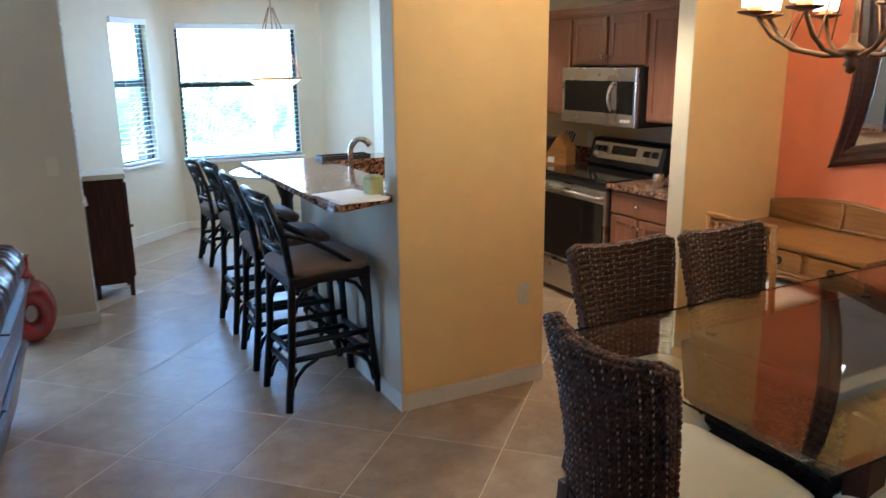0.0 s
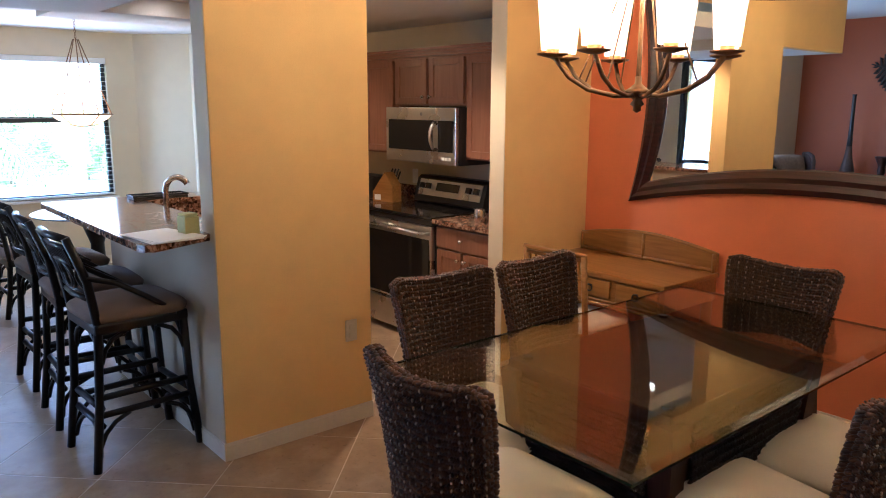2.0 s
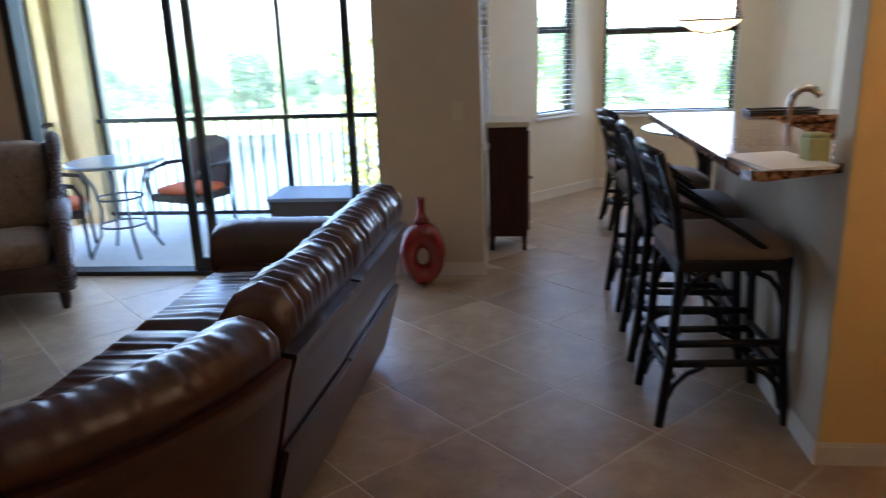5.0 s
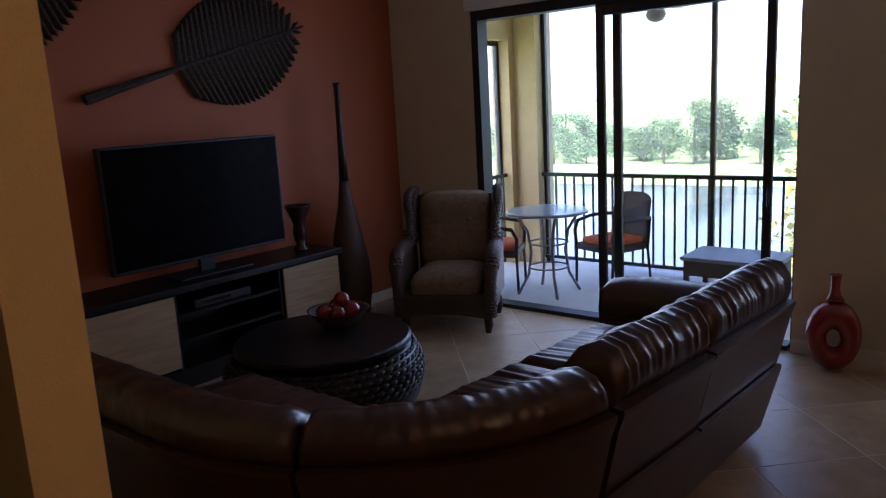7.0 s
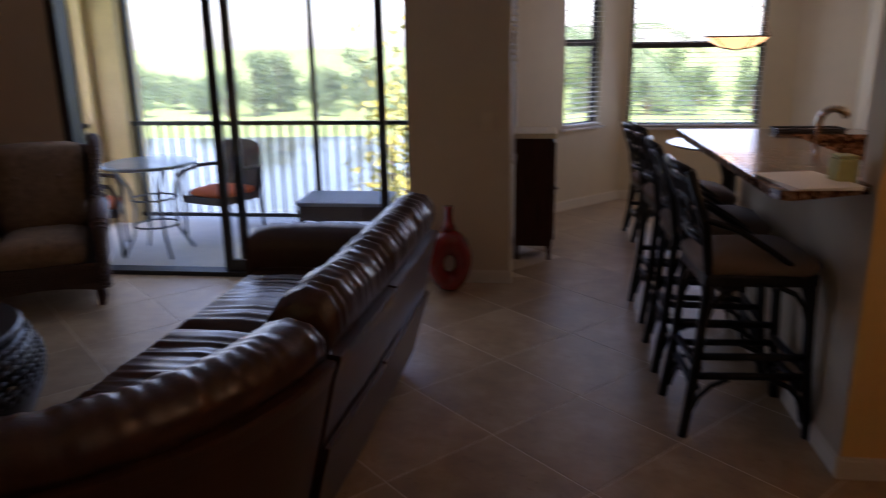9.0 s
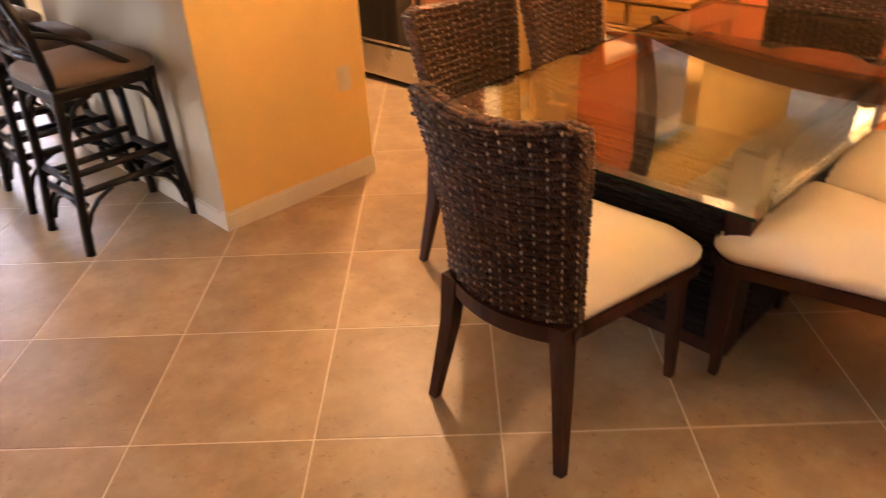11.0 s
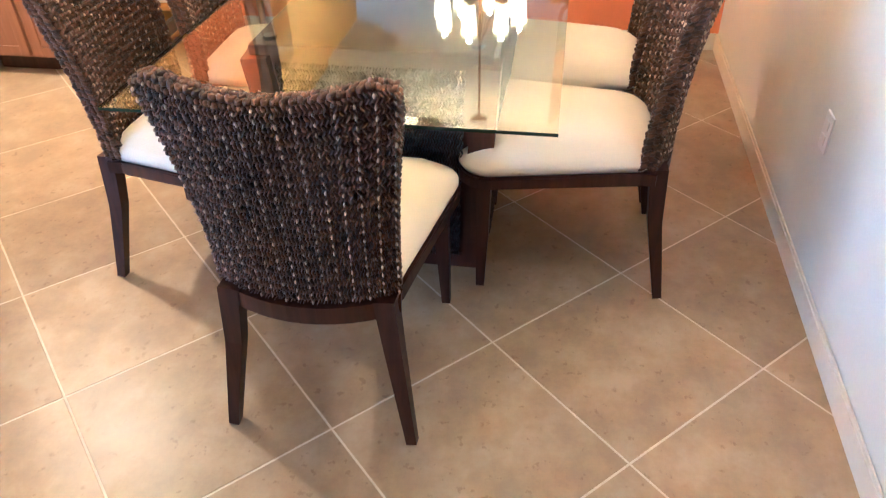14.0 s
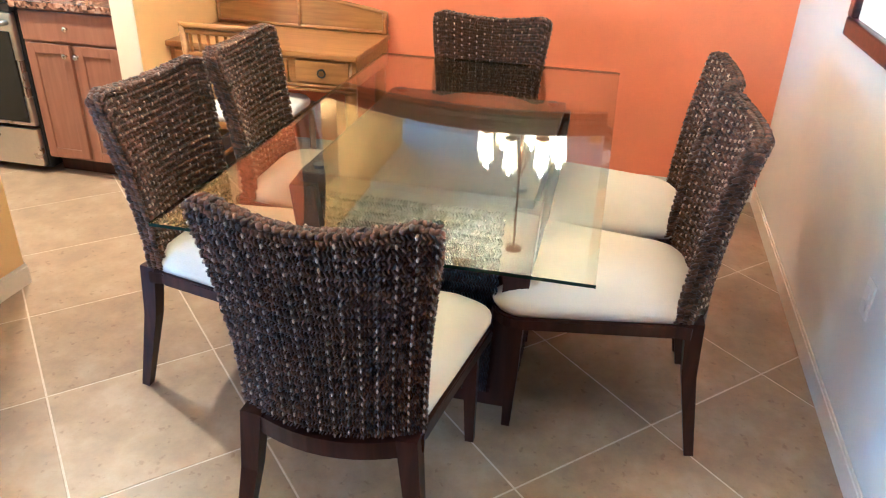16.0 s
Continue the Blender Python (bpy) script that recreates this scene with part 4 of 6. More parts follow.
# ---- kitchen ----
def panel_door(name, x, y0, y1, z0, z1, parent, knob=None, rail=0.045):
    """Shaker door whose face is at x, looking to -x, with rails and a recessed panel."""
    g = 0.003
    y0, y1, z0, z1 = y0 + g, y1 - g, z0 + g, z1 - g
    bm = bmesh.new()
    for b in ((y0, z0, y0 + rail, z1), (y1 - rail, z0, y1, z1), (y0 + rail, z0, y1 - rail, z0 + rail), (y0 + rail, z1 - rail, y1 - rail, z1)):
        bbox(bm, x, b[0], b[1], x + 0.02, b[2], b[3], 0.003)
    d = part(name, bm, M_CHERRY, parent)
    piece("inset_panel", M_CHERRY, d, (x + 0.009, y0 + rail - 0.002, z0 + rail - 0.002, x + 0.018, y1 - rail + 0.002, z1 - rail + 0.002))
    if knob:
        bm = bmesh.new()
        lathe(bm, [(0.005, 0.0), (0.005, 0.012), (0.013, 0.018), (0.013, 0.024), (0.006, 0.028)], 12)
        bmesh.ops.transform(bm, matrix=pose(x, knob[0], knob[1], 0, -90, 0), verts=bm.verts)
        part("knob", bm, M_CHROME, d, "satin nickel knob", smooth=True)
    return d


KX, CT = 1.88, 0.86


def base_cabinet(y0, y1, drawer=True):
    c = thing("base_cabinet", pose(0, 0, 0), "cherry wood base cabinet with drawer and doors", "cabinet", "kitchen base cabinets")
    piece("body", M_CHERRY, c, (KX + 0.021, y0, 0.09, 2.455, y1, CT - 0.03))
    piece("toe_kick", M_DARKWOOD, c, (KX + 0.09, y0, 0.0, 2.455, y1, 0.09))
    if drawer:
        d = piece("drawer", M_CHERRY, c, (KX, y0 + 0.01, CT - 0.18, KX + 0.02, y1 - 0.01, CT - 0.045), 0.005)
        bm = lathe(bmesh.new(), [(0.005, 0.0), (0.005, 0.012), (0.013, 0.018), (0.013, 0.024), (0.006, 0.028)], 12)
        bmesh.ops.transform(bm, matrix=pose(KX, (y0 + y1) / 2, CT - 0.115, 0, -90, 0), verts=bm.verts)
        part("knob", bm, M_CHROME, d, "satin nickel knob", smooth=True)
    mid = (y0 + y1) / 2
    panel_door("door", KX, y0 + 0.012, mid - 0.01, 0.10, CT - 0.19, c, (mid - 0.03, CT - 0.24))
    panel_door("door", KX, mid + 0.01, y1 - 0.012, 0.10, CT - 0.19, c, (mid + 0.03, CT - 0.24))
    return c


base_cabinet(1.735, 2.255)
base_cabinet(3.03, 3.75)
for y0, y1 in ((1.735, 2.257), (3.023, 4.39)):
    tagged(piece("kitchen_countertop", M_GRANITE, None, (1.85, y0, CT - 0.03, 2.455, y1, CT), 0.004), "polished brown granite kitchen countertop", "countertop")
    tagged(piece("granite_backsplash", M_GRANITE, None, (2.435, y0, CT, 2.458, y1, CT + 0.10), 0.003), "low brown granite backsplash strip", "backsplash")
tagged(piece("bar_backsplash", M_GRANITE, None, (0.262, 2.975, 0.84, 0.72, 2.998, 0.998), 0.003), "brown granite backsplash behind the sink", "backsplash")
tagged(piece("sink_counter", M_GRANITE, None, (0.262, 1.745, CT - 0.03, 0.80, 2.97, CT), 0.004), "brown granite sink counter", "countertop")
skc = thing("sink_cabinet", pose(0, 0, 0), "cherry wood cabinet under the kitchen sink", "cabinet", "kitchen base cabinets")
piece("body", M_CHERRY, skc, (0.262, 1.75, 0.0, 0.78, 2.97, CT - 0.03))


def upper_cabinet(y0, y1, z0, z1, doors, low=True):
    c = thing("wall_cabinet", pose(0, 0, 0), "cherry wood wall cabinet with shaker doors", "cabinet", "kitchen wall cabinets")
    piece("body", M_CHERRY, c, (2.151, y0, z0, 2.458, y1, z1))
    w = (y1 - y0) / doors
    for k in range(doors):
        a, b = y0 + k * w + 0.014, y0 + (k + 1) * w - 0.014
        ky = (b - 0.025) if (doors == 2 and k == 0) else (a + 0.025)
        panel_door("door", 2.13, a, b, z0 + 0.01, z1 - 0.015, c, (ky, z0 + 0.06))
    return c


upper_cabinet(1.735, 2.262, 1.225, 1.90, 1)
upper_cabinet(2.264, 3.03, 1.57, 1.90, 2)
upper_cabinet(3.032, 3.42, 1.225, 1.90, 1)
upper_cabinet(3.422, 3.85, 1.225, 1.90, 1)
bm = bmesh.new()
for z, o in ((1.90, 0.0), (1.918, 0.012), (1.936, 0.026)):
    bbox(bm, 2.125 - o, 1.735, z, 2.458, 3.86, z + 0.018)
tagged(part("cornice", bm, M_CHERRY), "cherry wood cornice above the wall cabinets", "cornice")

# range
rg = thing("kitchen_range", pose(0, 0, 0), "stainless steel electric range with black glass cooktop", "stove")
piece("body", M_BLACK, rg, (1.895, 2.262, 0.03, 2.44, 3.018, 0.845))
piece("cooktop", M_BLACKGLASS, rg, (1.852, 2.262, 0.846, 2.36, 3.018, 0.866), 0.004)
od = piece("oven_door", M_STEEL, rg, (1.862, 2.272, 0.255, 1.893, 3.008, 0.80), 0.008)
piece("oven_window", M_BLACKGLASS, od, (1.856, 2.295, 0.275, 1.861, 2.985, 0.715), 0.002)
bm = bmesh.new()
tube(bm, [(1.865, 2.30, 0.755), (1.825, 2.31, 0.755), (1.825, 2.97, 0.755), (1.865, 2.98, 0.755)], 0.012, 10)
part("door_handle", bm, M_STEEL, od, smooth=True)
piece("control_trim", M_BLACK, rg, (1.862, 2.27, 0.805, 1.893, 3.01, 0.842))
piece("storage_drawer", M_STEEL, rg, (1.862, 2.272, 0.045, 1.893, 3.008, 0.24), 0.008)
bm = bmesh.new()
prof = [(2.33, 0.866), (2.30, 0.88), (2.315, 0.95), (2.345, 1.045), (2.37, 1.062), (2.44, 1.062), (2.44, 0.866)]
vs = [[bm.verts.new((x, y, z)) for x, z in prof] for y in (2.262, 3.018)]
bm.faces.new(vs[0])
bm.faces.new(vs[1][::-1])
for k in range(len(prof)):
    j = (k + 1) % len(prof)
    bm.faces.new((vs[0][k], vs[0][j], vs[1][j], vs[1][k]))
bgd = part("backguard", bm, M_BLACK, rg)


def on_guard(name, y0, y1, u0, u1, mat_, h=0.006):
    """A flat piece on the sloping face of the backguard, u running up it."""
    ob = part(name, bbox(bmesh.new(), u0, y0, 0, u1, y1, h), mat_, bgd)
    ob.matrix_local = Matrix.Translation((2.3155, 0, 0.952)) @ Matrix.Rotation(math.atan2(0.095, 0.03) * -1, 4, 'Y')
    return ob


on_guard("guard_panel", 2.30, 2.98, -0.03, 0.088, M_STEEL, 0.004)
on_guard("clock_display", 2.53, 2.78, 0.01, 0.07, M_BLACKGLASS, 0.006)
for y in (2.34, 2.42, 2.86, 2.93):
    on_guard("burner_knob", y - 0.02, y + 0.02, 0.018, 0.058, M_BLACK, 0.026)

# microwave
mw = thing("microwave", pose(0, 0, 0), "stainless steel over-range microwave oven", "microwave")
piece("body", M_BLACK, mw, (2.085, 2.264, 1.185, 2.455, 3.028, 1.56))
fr = piece("front", M_STEEL, mw, (2.055, 2.264, 1.185, 2.084, 3.028, 1.56), 0.008)
piece("door_window", M_BLACKGLASS, fr, (2.0505, 2.50, 1.27, 2.054, 2.99, 1.475))
piece("control_panel", M_BLACKGLASS, fr, (2.0505, 2.29, 1.27, 2.054, 2.44, 1.475))
bm = bmesh.new()
tube(bm, arc((2.05, 2.475, 1.275), (2.05, 2.475, 1.47), (-0.04, 0, 0)), 0.011, 10)
part("handle", bm, M_STEEL, fr, smooth=True)
for k in range(3):
    piece("button", M_PAPER, fr, (2.0525, 2.31 + 0.034 * k, 1.215, 2.0545, 2.336 + 0.034 * k, 1.235))
part("badge", lathe(bmesh.new(), [(0.012, 0), (0.012, 0.003)], 12), M_GREY, fr).matrix_world = pose(2.0545, 2.62, 1.515, 0, -90, 0)

# things on the kitchen counters
kb = thing("knife_block", pose(2.16, 3.17, CT, 0, 0, 12), "wooden knife block with black-handled knives", "knife block")
bm = bmesh.new()
pr = [(-0.10, 0), (0.10, 0), (0.10, 0.07), (-0.02, 0.22), (-0.10, 0.12)]
vs = [[bm.verts.new((y_, x_, z_)) for y_, z_ in pr] for x_ in (-0.05, 0.05)]
bm.faces.new(vs[0])
bm.faces.new(vs[1][::-1])
for k in range(5):
    j = (k + 1) % 5
    bm.faces.new((vs[0][k], vs[0][j], vs[1][j], vs[1][k]))
bmesh.ops.transform(bm, matrix=pose(0, 0, 0, 0, 0, 90), verts=bm.verts)
part("block", bm, M_BAMBOO, kb)
for i in range(3):
    for j in range(2):
        bm = bmesh.new()
        tube(bm, [(0.05 + 0.02 * j, -0.03 + 0.03 * i, 0.15 - 0.03 * j), (0.10 + 0.02 * j, -0.03 + 0.03 * i, 0.235 - 0.02 * j)], 0.011, 8, 0.6)
        part("knife_handle", bm, M_BLACK, kb)
piece("label_plate", M_PAPER, kb, (-0.125, -0.03, 0.02, -0.122, 0.03, 0.06)).location = (0.02, 0, 0)
bl = thing("blender", pose(2.12, 1.83, CT), "countertop blender with chrome base", "blender")
part("base", lathe(bmesh.new(), [(0.055, 0), (0.058, 0.01), (0.05, 0.08), (0.045, 0.095), (0.02, 0.1)], 20), M_CHROME, bl, smooth=True)
part("jar", lathe(bmesh.new(), [(0.035, 0.1), (0.05, 0.25), (0.052, 0.27)], 18), M_GLASS, bl, "clear glass jar", smooth=True)
part("lid", lathe(bmesh.new(), [(0.052, 0.27), (0.052, 0.295), (0.03, 0.31)], 18), M_BLACK, bl, "black lid", smooth=True)
can = thing("canister", pose(2.02, 1.99, CT), "small chrome canister on the counter", "canister")
part("body", lathe(bmesh.new(), [(0.032, 0), (0.034, 0.005), (0.034, 0.07), (0.028, 0.08), (0.008, 0.085)], 16), M_CHROME, can, smooth=True)
tst = thing("toaster", pose(2.2, 3.42, CT), "black toaster on the kitchen counter", "toaster")
piece("body", M_BLACK, tst, (-0.09, -0.13, 0, 0.09, 0.13, 0.18), 0.03)
piece("lever", M_CHROME, tst, (-0.105, -0.02, 0.1, -0.09, 0.02, 0.115), 0.003)


def plate(name, m, label, slots=True, cover=M_WHITE):
    p = thing(name, m, label, "outlet")
    piece("cover", cover, p, (-0.033, -0.006, -0.055, 0.033, 0, 0.055), 0.003)
    for z in (-0.022, 0.022):
        piece("socket" if slots else "rocker", cover, p, (-0.015, -0.009, z - 0.014, 0.015, -0.006, z + 0.014), 0.002)
    return p


plate("wall_outlet", pose(0.808, 1.61, 0.48), "ivory electrical outlet on the yellow wall", cover=M_CREAM)
plate("wall_outlet", pose(0.85, -1.23, 0.45, 0, 0, 180), "white electrical outlet on the white wall")
plate("light_switch", pose(-1.21, 3.7, 1.02), "beige light switch beside the nook opening", False, M_CREAM)
plate("wall_outlet", pose(2.458, 3.2, 1.03, 0, 0, -90), "white outlet above the kitchen counter")

# sink side and bar items
fc = thing("faucet", pose(0.35, 2.76, CT), "curved brushed nickel kitchen faucet", "faucet")
part("base", lathe(bmesh.new(), [(0.03, 0), (0.03, 0.012), (0.02, 0.02), (0.018, 0.05)], 16), M_CHROME, fc, smooth=True)
bm = bmesh.new()
tube(bm, [(0, 0, 0.04), (0, 0, 0.24)] + [(0.0 + 0.055 * (1 - math.cos(a)), -0.03 * (1 - math.cos(a)), 0.24 + 0.075 * math.sin(a)) for a in [radians(15 * k) for k in range(1, 11)]], [0.016] * 8 + [0.018] * 4, 10)
part("spout", bm, M_CHROME, fc, smooth=True)
sp = thing("square_canister", pose(0.06, 1.70, 1.03, 0, 0, 8), "olive green square canister standing on the bar", "canister")
piece("body", M_GREENBOX, sp, (-0.034, -0.034, 0, 0.034, 0.034, 0.08), 0.007)
piece("lid", M_GREENBOX, sp, (-0.031, -0.031, 0.081, 0.031, 0.031, 0.092), 0.005)
pap = thing("paper_stack", pose(-0.05, 1.70, 1.03, 0, 0, 4), "white papers lying on the bar", "papers")
for k in range(3):
    part("sheet", bbox(bmesh.new(), -0.11, -0.15, 0.003 * k, 0.11, 0.15, 0.003 * k + 0.0025), M_PAPER, pap).matrix_local = pose(0, 0, 0.001, 0, 0, 4 * k)
tr = thing("serving_tray", pose(0.42, 3.06, 1.03), "low dark serving tray on the bar return", "tray")
piece("tray_base", M_BLACK, tr, (-0.17, -0.06, 0, 0.15, 0.06, 0.012), 0.004)
bm = bmesh.new()
tube(bm, [(-0.17, -0.06, 0.018), (0.15, -0.06, 0.018), (0.15, 0.06, 0.018), (-0.17, 0.06, 0.018), (-0.17, -0.06, 0.018)], 0.006, 6)
part("rim", bm, M_BLACK, tr)


def downlight(x, y, z, power):
    d = thing("downlight", pose(x, y, z), "round recessed ceiling downlight switched on", "ceiling light", "recessed downlights")
    part("trim_ring", lathe(bmesh.new(), [(0.075, -0.004), (0.08, 0.0), (0.055, 0.004), (0.055, -0.002), (0.075, -0.004)], 24, close=False), M_WHITE, d, smooth=True)
    part("lens", lathe(bmesh.new(), [(0.055, -0.001), (0.05, -0.004)], 24), M_DOWN, d, "glowing lens")
    sp_ = new("downlight_beam", bpy.data.lights.new("downlight_beam", 'SPOT'))
    sp_.data.energy, sp_.data.color, sp_.data.spot_size, sp_.data.spot_blend, sp_.data.shadow_soft_size = power, (1.0, 0.64, 0.30), radians(130), 0.6, 0.05
    sp_.location = (x, y, z - 0.02)


downlight(0.45, 2.85, HK + 0.048, 1.0)
downlight(1.32, 1.9, HK + 0.048, 6.0)
downlight(1.5, 3.55, HK + 0.048, 2.2)
downlight(-0.45, 2.5, HK - 0.042, 0.45)
# added downlight out of view behind the camera, a faint warm fill
downlight(-1.2, -2.6, H - 0.002, 0.12)

# ---- living room ----
def sweep(path, prof, wrinkle=0.0, seed=0, closed=True):
    """Cross-section (outward offset, height) carried along plan points with outward normals."""
    bm = bmesh.new()
    rows = []
    for i, (p, nrm, s) in enumerate(path):
        row = []
        for o, z in prof:
            w = 0.0
            if wrinkle and z > 0.45:
                end = min(1.0, min(i, len(path) - 1 - i) / 6.0)
                w = -0.035 * (1 - end) ** 2 + wrinkle * (noise.noise(Vector((s * 34, o * 4 + seed, z * 3))) + 0.5 * noise.noise(Vector((s * 9, o * 8, z * 7 + seed))))
            row.append(bm.verts.new((p[0] + nrm[0] * (o + w * 0.5), p[1] + nrm[1] * (o + w * 0.5), z + w)))
        rows.append(row)
    n = len(prof)
    for a, b in zip(rows, rows[1:]):
        for k in range(n):
            bm.faces.new((a[k], a[(k + 1) % n], b[(k + 1) % n], b[k]))
    bm.faces.new(rows[0])
    bm.faces.new(rows[-1][::-1])
    return bm


def run(a, b, n, nrm, s0=0.0):
    a, b = Vector(a), Vector(b)
    return [(a.lerp(b, k / n), nrm, s0 + (b - a).length * k / n) for k in range(n + 1)]


def bend(c, r, a0, a1, n, s0=0.0):
    return [((c[0] + r * math.cos(a), c[1] + r * math.sin(a)), (math.cos(a), math.sin(a)), s0 + abs(a - radians(a0)) * r) for a in [radians(a0 + (a1 - a0) * k / n) for k in range(n + 1)]]


sofa = thing("sectional_sofa", pose(0, 0, 0), "curved brown leather sectional sofa with pillow backs", "sofa")
G = 0.012
SN = (0.993, -0.115)
SC = (-2.455, 1.108)
sections = [run((-1.505, 2.43), (-1.556, 1.62 + G), 90, SN, 0.0), run((-1.551, 1.62 - G), (-1.606, 1.025), 90, SN, 1.0), bend(SC, 0.85, -7.4, -61, 120, 2.0),
            bend(SC, 0.85, -62, -90, 36, 4.0) + run((-2.465, 0.258), (-3.25, 0.258), 60, (0, -1), 4.4)]
panel_prof = [(-0.02, 0.05), (0.0, 0.04), (0.13, 0.60), (0.15, 0.655), (0.15, 0.668), (0.085, 0.674), (0.0, 0.60), (-0.08, 0.10)]
low_prof = [(0.018, 0.065), (0.098, 0.36), (0.10, 0.375), (0.085, 0.38), (0.0, 0.08)]
pillow_prof = [(0.05, 0.64), (0.11, 0.67), (0.138, 0.72), (0.135, 0.78), (0.10, 0.83), (0.04, 0.845), (-0.03, 0.815), (-0.08, 0.74), (-0.10, 0.64), (-0.15, 0.50), (-0.17, 0.44), (-0.06, 0.44)]
seat_prof = [(-0.13, 0.22), (-0.13, 0.43), (-0.2, 0.462), (-0.5, 0.475), (-0.72, 0.46), (-0.775, 0.42), (-0.78, 0.30), (-0.75, 0.22)]
base_prof = [(-0.03, 0.04), (-0.03, 0.22), (-0.74, 0.22), (-0.74, 0.04)]
for k, sec in enumerate(sections):
    body = part("back_panel", sweep(sec, panel_prof), M_LEATHER, sofa)
    if k < 2:
        part("recliner_flap", sweep(sec, low_prof), M_LEATHER, body)
    part("back_pillow", sweep(sec, [(o, z - (0.0 if k < 2 else 0.045) * max(0, z - 0.64) / 0.2) for o, z in pillow_prof], 0.017 if k < 2 else 0.008, k * 3.1), M_LEATHER, sofa, "puckered leather back pillow", smooth=True)
    part("seat_cushion", sweep(sec, seat_prof, 0.012, k * 1.7), M_LEATHER, sofa, smooth=True)
    part("base", sweep(sec, base_prof), M_LEATHER, sofa)
arm_prof = [(0.0, 0.05), (0.02, 0.45), (0.05, 0.56), (0.03, 0.63), (-0.06, 0.66), (-0.16, 0.63), (-0.18, 0.55), (-0.17, 0.05)]
part("armrest", sweep(run((-1.60, 2.435), (-2.28, 2.435), 30, (0, 1), 0), [(o + 0.19, z) for o, z in arm_prof], 0.01, 9), M_LEATHER, sofa, smooth=True)

con = thing("media_console", pose(0, 0, 0), "long black-brown media console with maple doors", "media console")
piece("top", M_BLACKWOOD, con, (-4.74, 0.62, 0.58, -4.33, 2.62, 0.62), 0.005)
piece("plinth", M_BLACKWOOD, con, (-4.73, 0.66, 0.0, -4.39, 2.58, 0.12))
piece("back_board", M_BLACKWOOD, con, (-4.74, 0.64, 0.12, -4.72, 2.60, 0.58))
for y in (0.64, 1.33, 2.08, 2.58):
    piece("upright", M_BLACKWOOD, con, (-4.72, y, 0.12, -4.36, y + 0.022, 0.58))
for z in (0.28, 0.43):
    piece("shelf", M_BLACKWOOD, con, (-4.72, 1.352, z, -4.37, 2.08, z + 0.018))
for y0, y1 in ((0.665, 1.328), (2.104, 2.578)):
    piece("door", M_MAPLE, con, (-4.358, y0, 0.15, -4.34, y1, 0.572), 0.003, "pale maple door")
pl = thing("media_player", pose(-4.55, 1.7, 0.448), "flat black media player on the console shelf", "player")
piece("case", M_BLACK, pl, (-0.13, -0.2, 0.0, 0.13, 0.2, 0.05), 0.004)
piece("display", M_BLACKGLASS, pl, (0.1305, -0.16, 0.015, 0.133, 0.05, 0.035))
tv = thing("television", pose(-4.55, 1.70, 0.62), "large black flat-screen television on the console", "television")
piece("bezel", M_BLACK, tv, (-0.03, -0.60, 0.09, 0.02, 0.60, 0.80), 0.006)
piece("screen", M_SCREEN, tv, (0.021, -0.585, 0.11, 0.024, 0.585, 0.785))
piece("stand_neck", M_BLACK, tv, (-0.025, -0.05, 0.01, 0.005, 0.05, 0.1), 0.004)
piece("stand_foot", M_BLACK, tv, (-0.12, -0.25, 0.0, 0.12, 0.25, 0.012), 0.004)
gb = thing("goblet_vase", pose(-4.55, 2.44, 0.62), "dark footed vase on the console", "vase")
part("body", lathe(bmesh.new(), [(0.05, 0), (0.055, 0.01), (0.03, 0.03), (0.045, 0.09), (0.05, 0.13), (0.04, 0.17), (0.055, 0.22), (0.09, 0.30), (0.092, 0.31), (0.08, 0.305), (0.03, 0.2)], 24), M_MIRRORFRAME, gb, smooth=True)
bt = thing("bottle_vase", pose(-4.52, 2.86, 0.0), "tall slim brown bottle vase on the floor", "vase")
part("body", lathe(bmesh.new(), [(0.09, 0), (0.12, 0.05), (0.15, 0.25), (0.14, 0.45), (0.10, 0.68), (0.055, 0.88), (0.035, 1.05)], 24), M_WICKER, bt, "woven brown lower body", smooth=True)
part("neck", lathe(bmesh.new(), [(0.035, 1.05), (0.028, 1.25), (0.022, 1.5), (0.024, 1.72), (0.03, 1.74), (0.02, 1.73)], 20), M_BLACK, bt, "black slim neck", smooth=True)


def palm_leaf(name, at, length, width, tilt, stalk):
    """Carved palm leaf on the red wall, ribs either side of a stem."""
    lf = thing(name, at, "large carved dark palm leaf wall decoration", "wall decoration", "palm leaves on the red wall")
    n = 24
    for k in range(n):
        for sy in (-1, 1):
            t = (k + 0.5) / n
            w = width / 2 * math.sin(math.pi * min(1, 0.12 + 0.93 * t)) ** 0.6
            bm = bmesh.new()
            x0, dx = length * t, length / n
            v = [bm.verts.new(p) for p in ((x0 - dx * 0.5, 0, 0.02), (x0 + dx * 0.5, 0, 0.02), (x0 + dx * 0.75 + 0.03, sy * w * 0.96, 0.04), (x0 + dx * 0.25 + 0.05, sy * w * 1.03, 0.03), (x0 - dx * 0.25 + 0.03, sy * w * 0.94, 0.02),
                                             (x0, 0, 0.028), (x0 + dx * 0.25 + 0.035, sy * w * 0.97, 0.05))]
            for f in ((0, 5, 6, 4), (5, 1, 2, 6), (4, 6, 3), (6, 2, 3), (0, 4, 3, 2, 1)):
                bm.faces.new([v[i] for i in f])
            part("leaf_rib", bm, M_PALM, lf)
    bm = bmesh.new()
    tube(bm, [(-stalk, 0, 0.03), (0, 0, 0.03), (length * 1.02, 0, 0.035)], [0.03, 0.016, 0.008], 8)
    part("stem", bm, M_PALM, lf)
    return lf


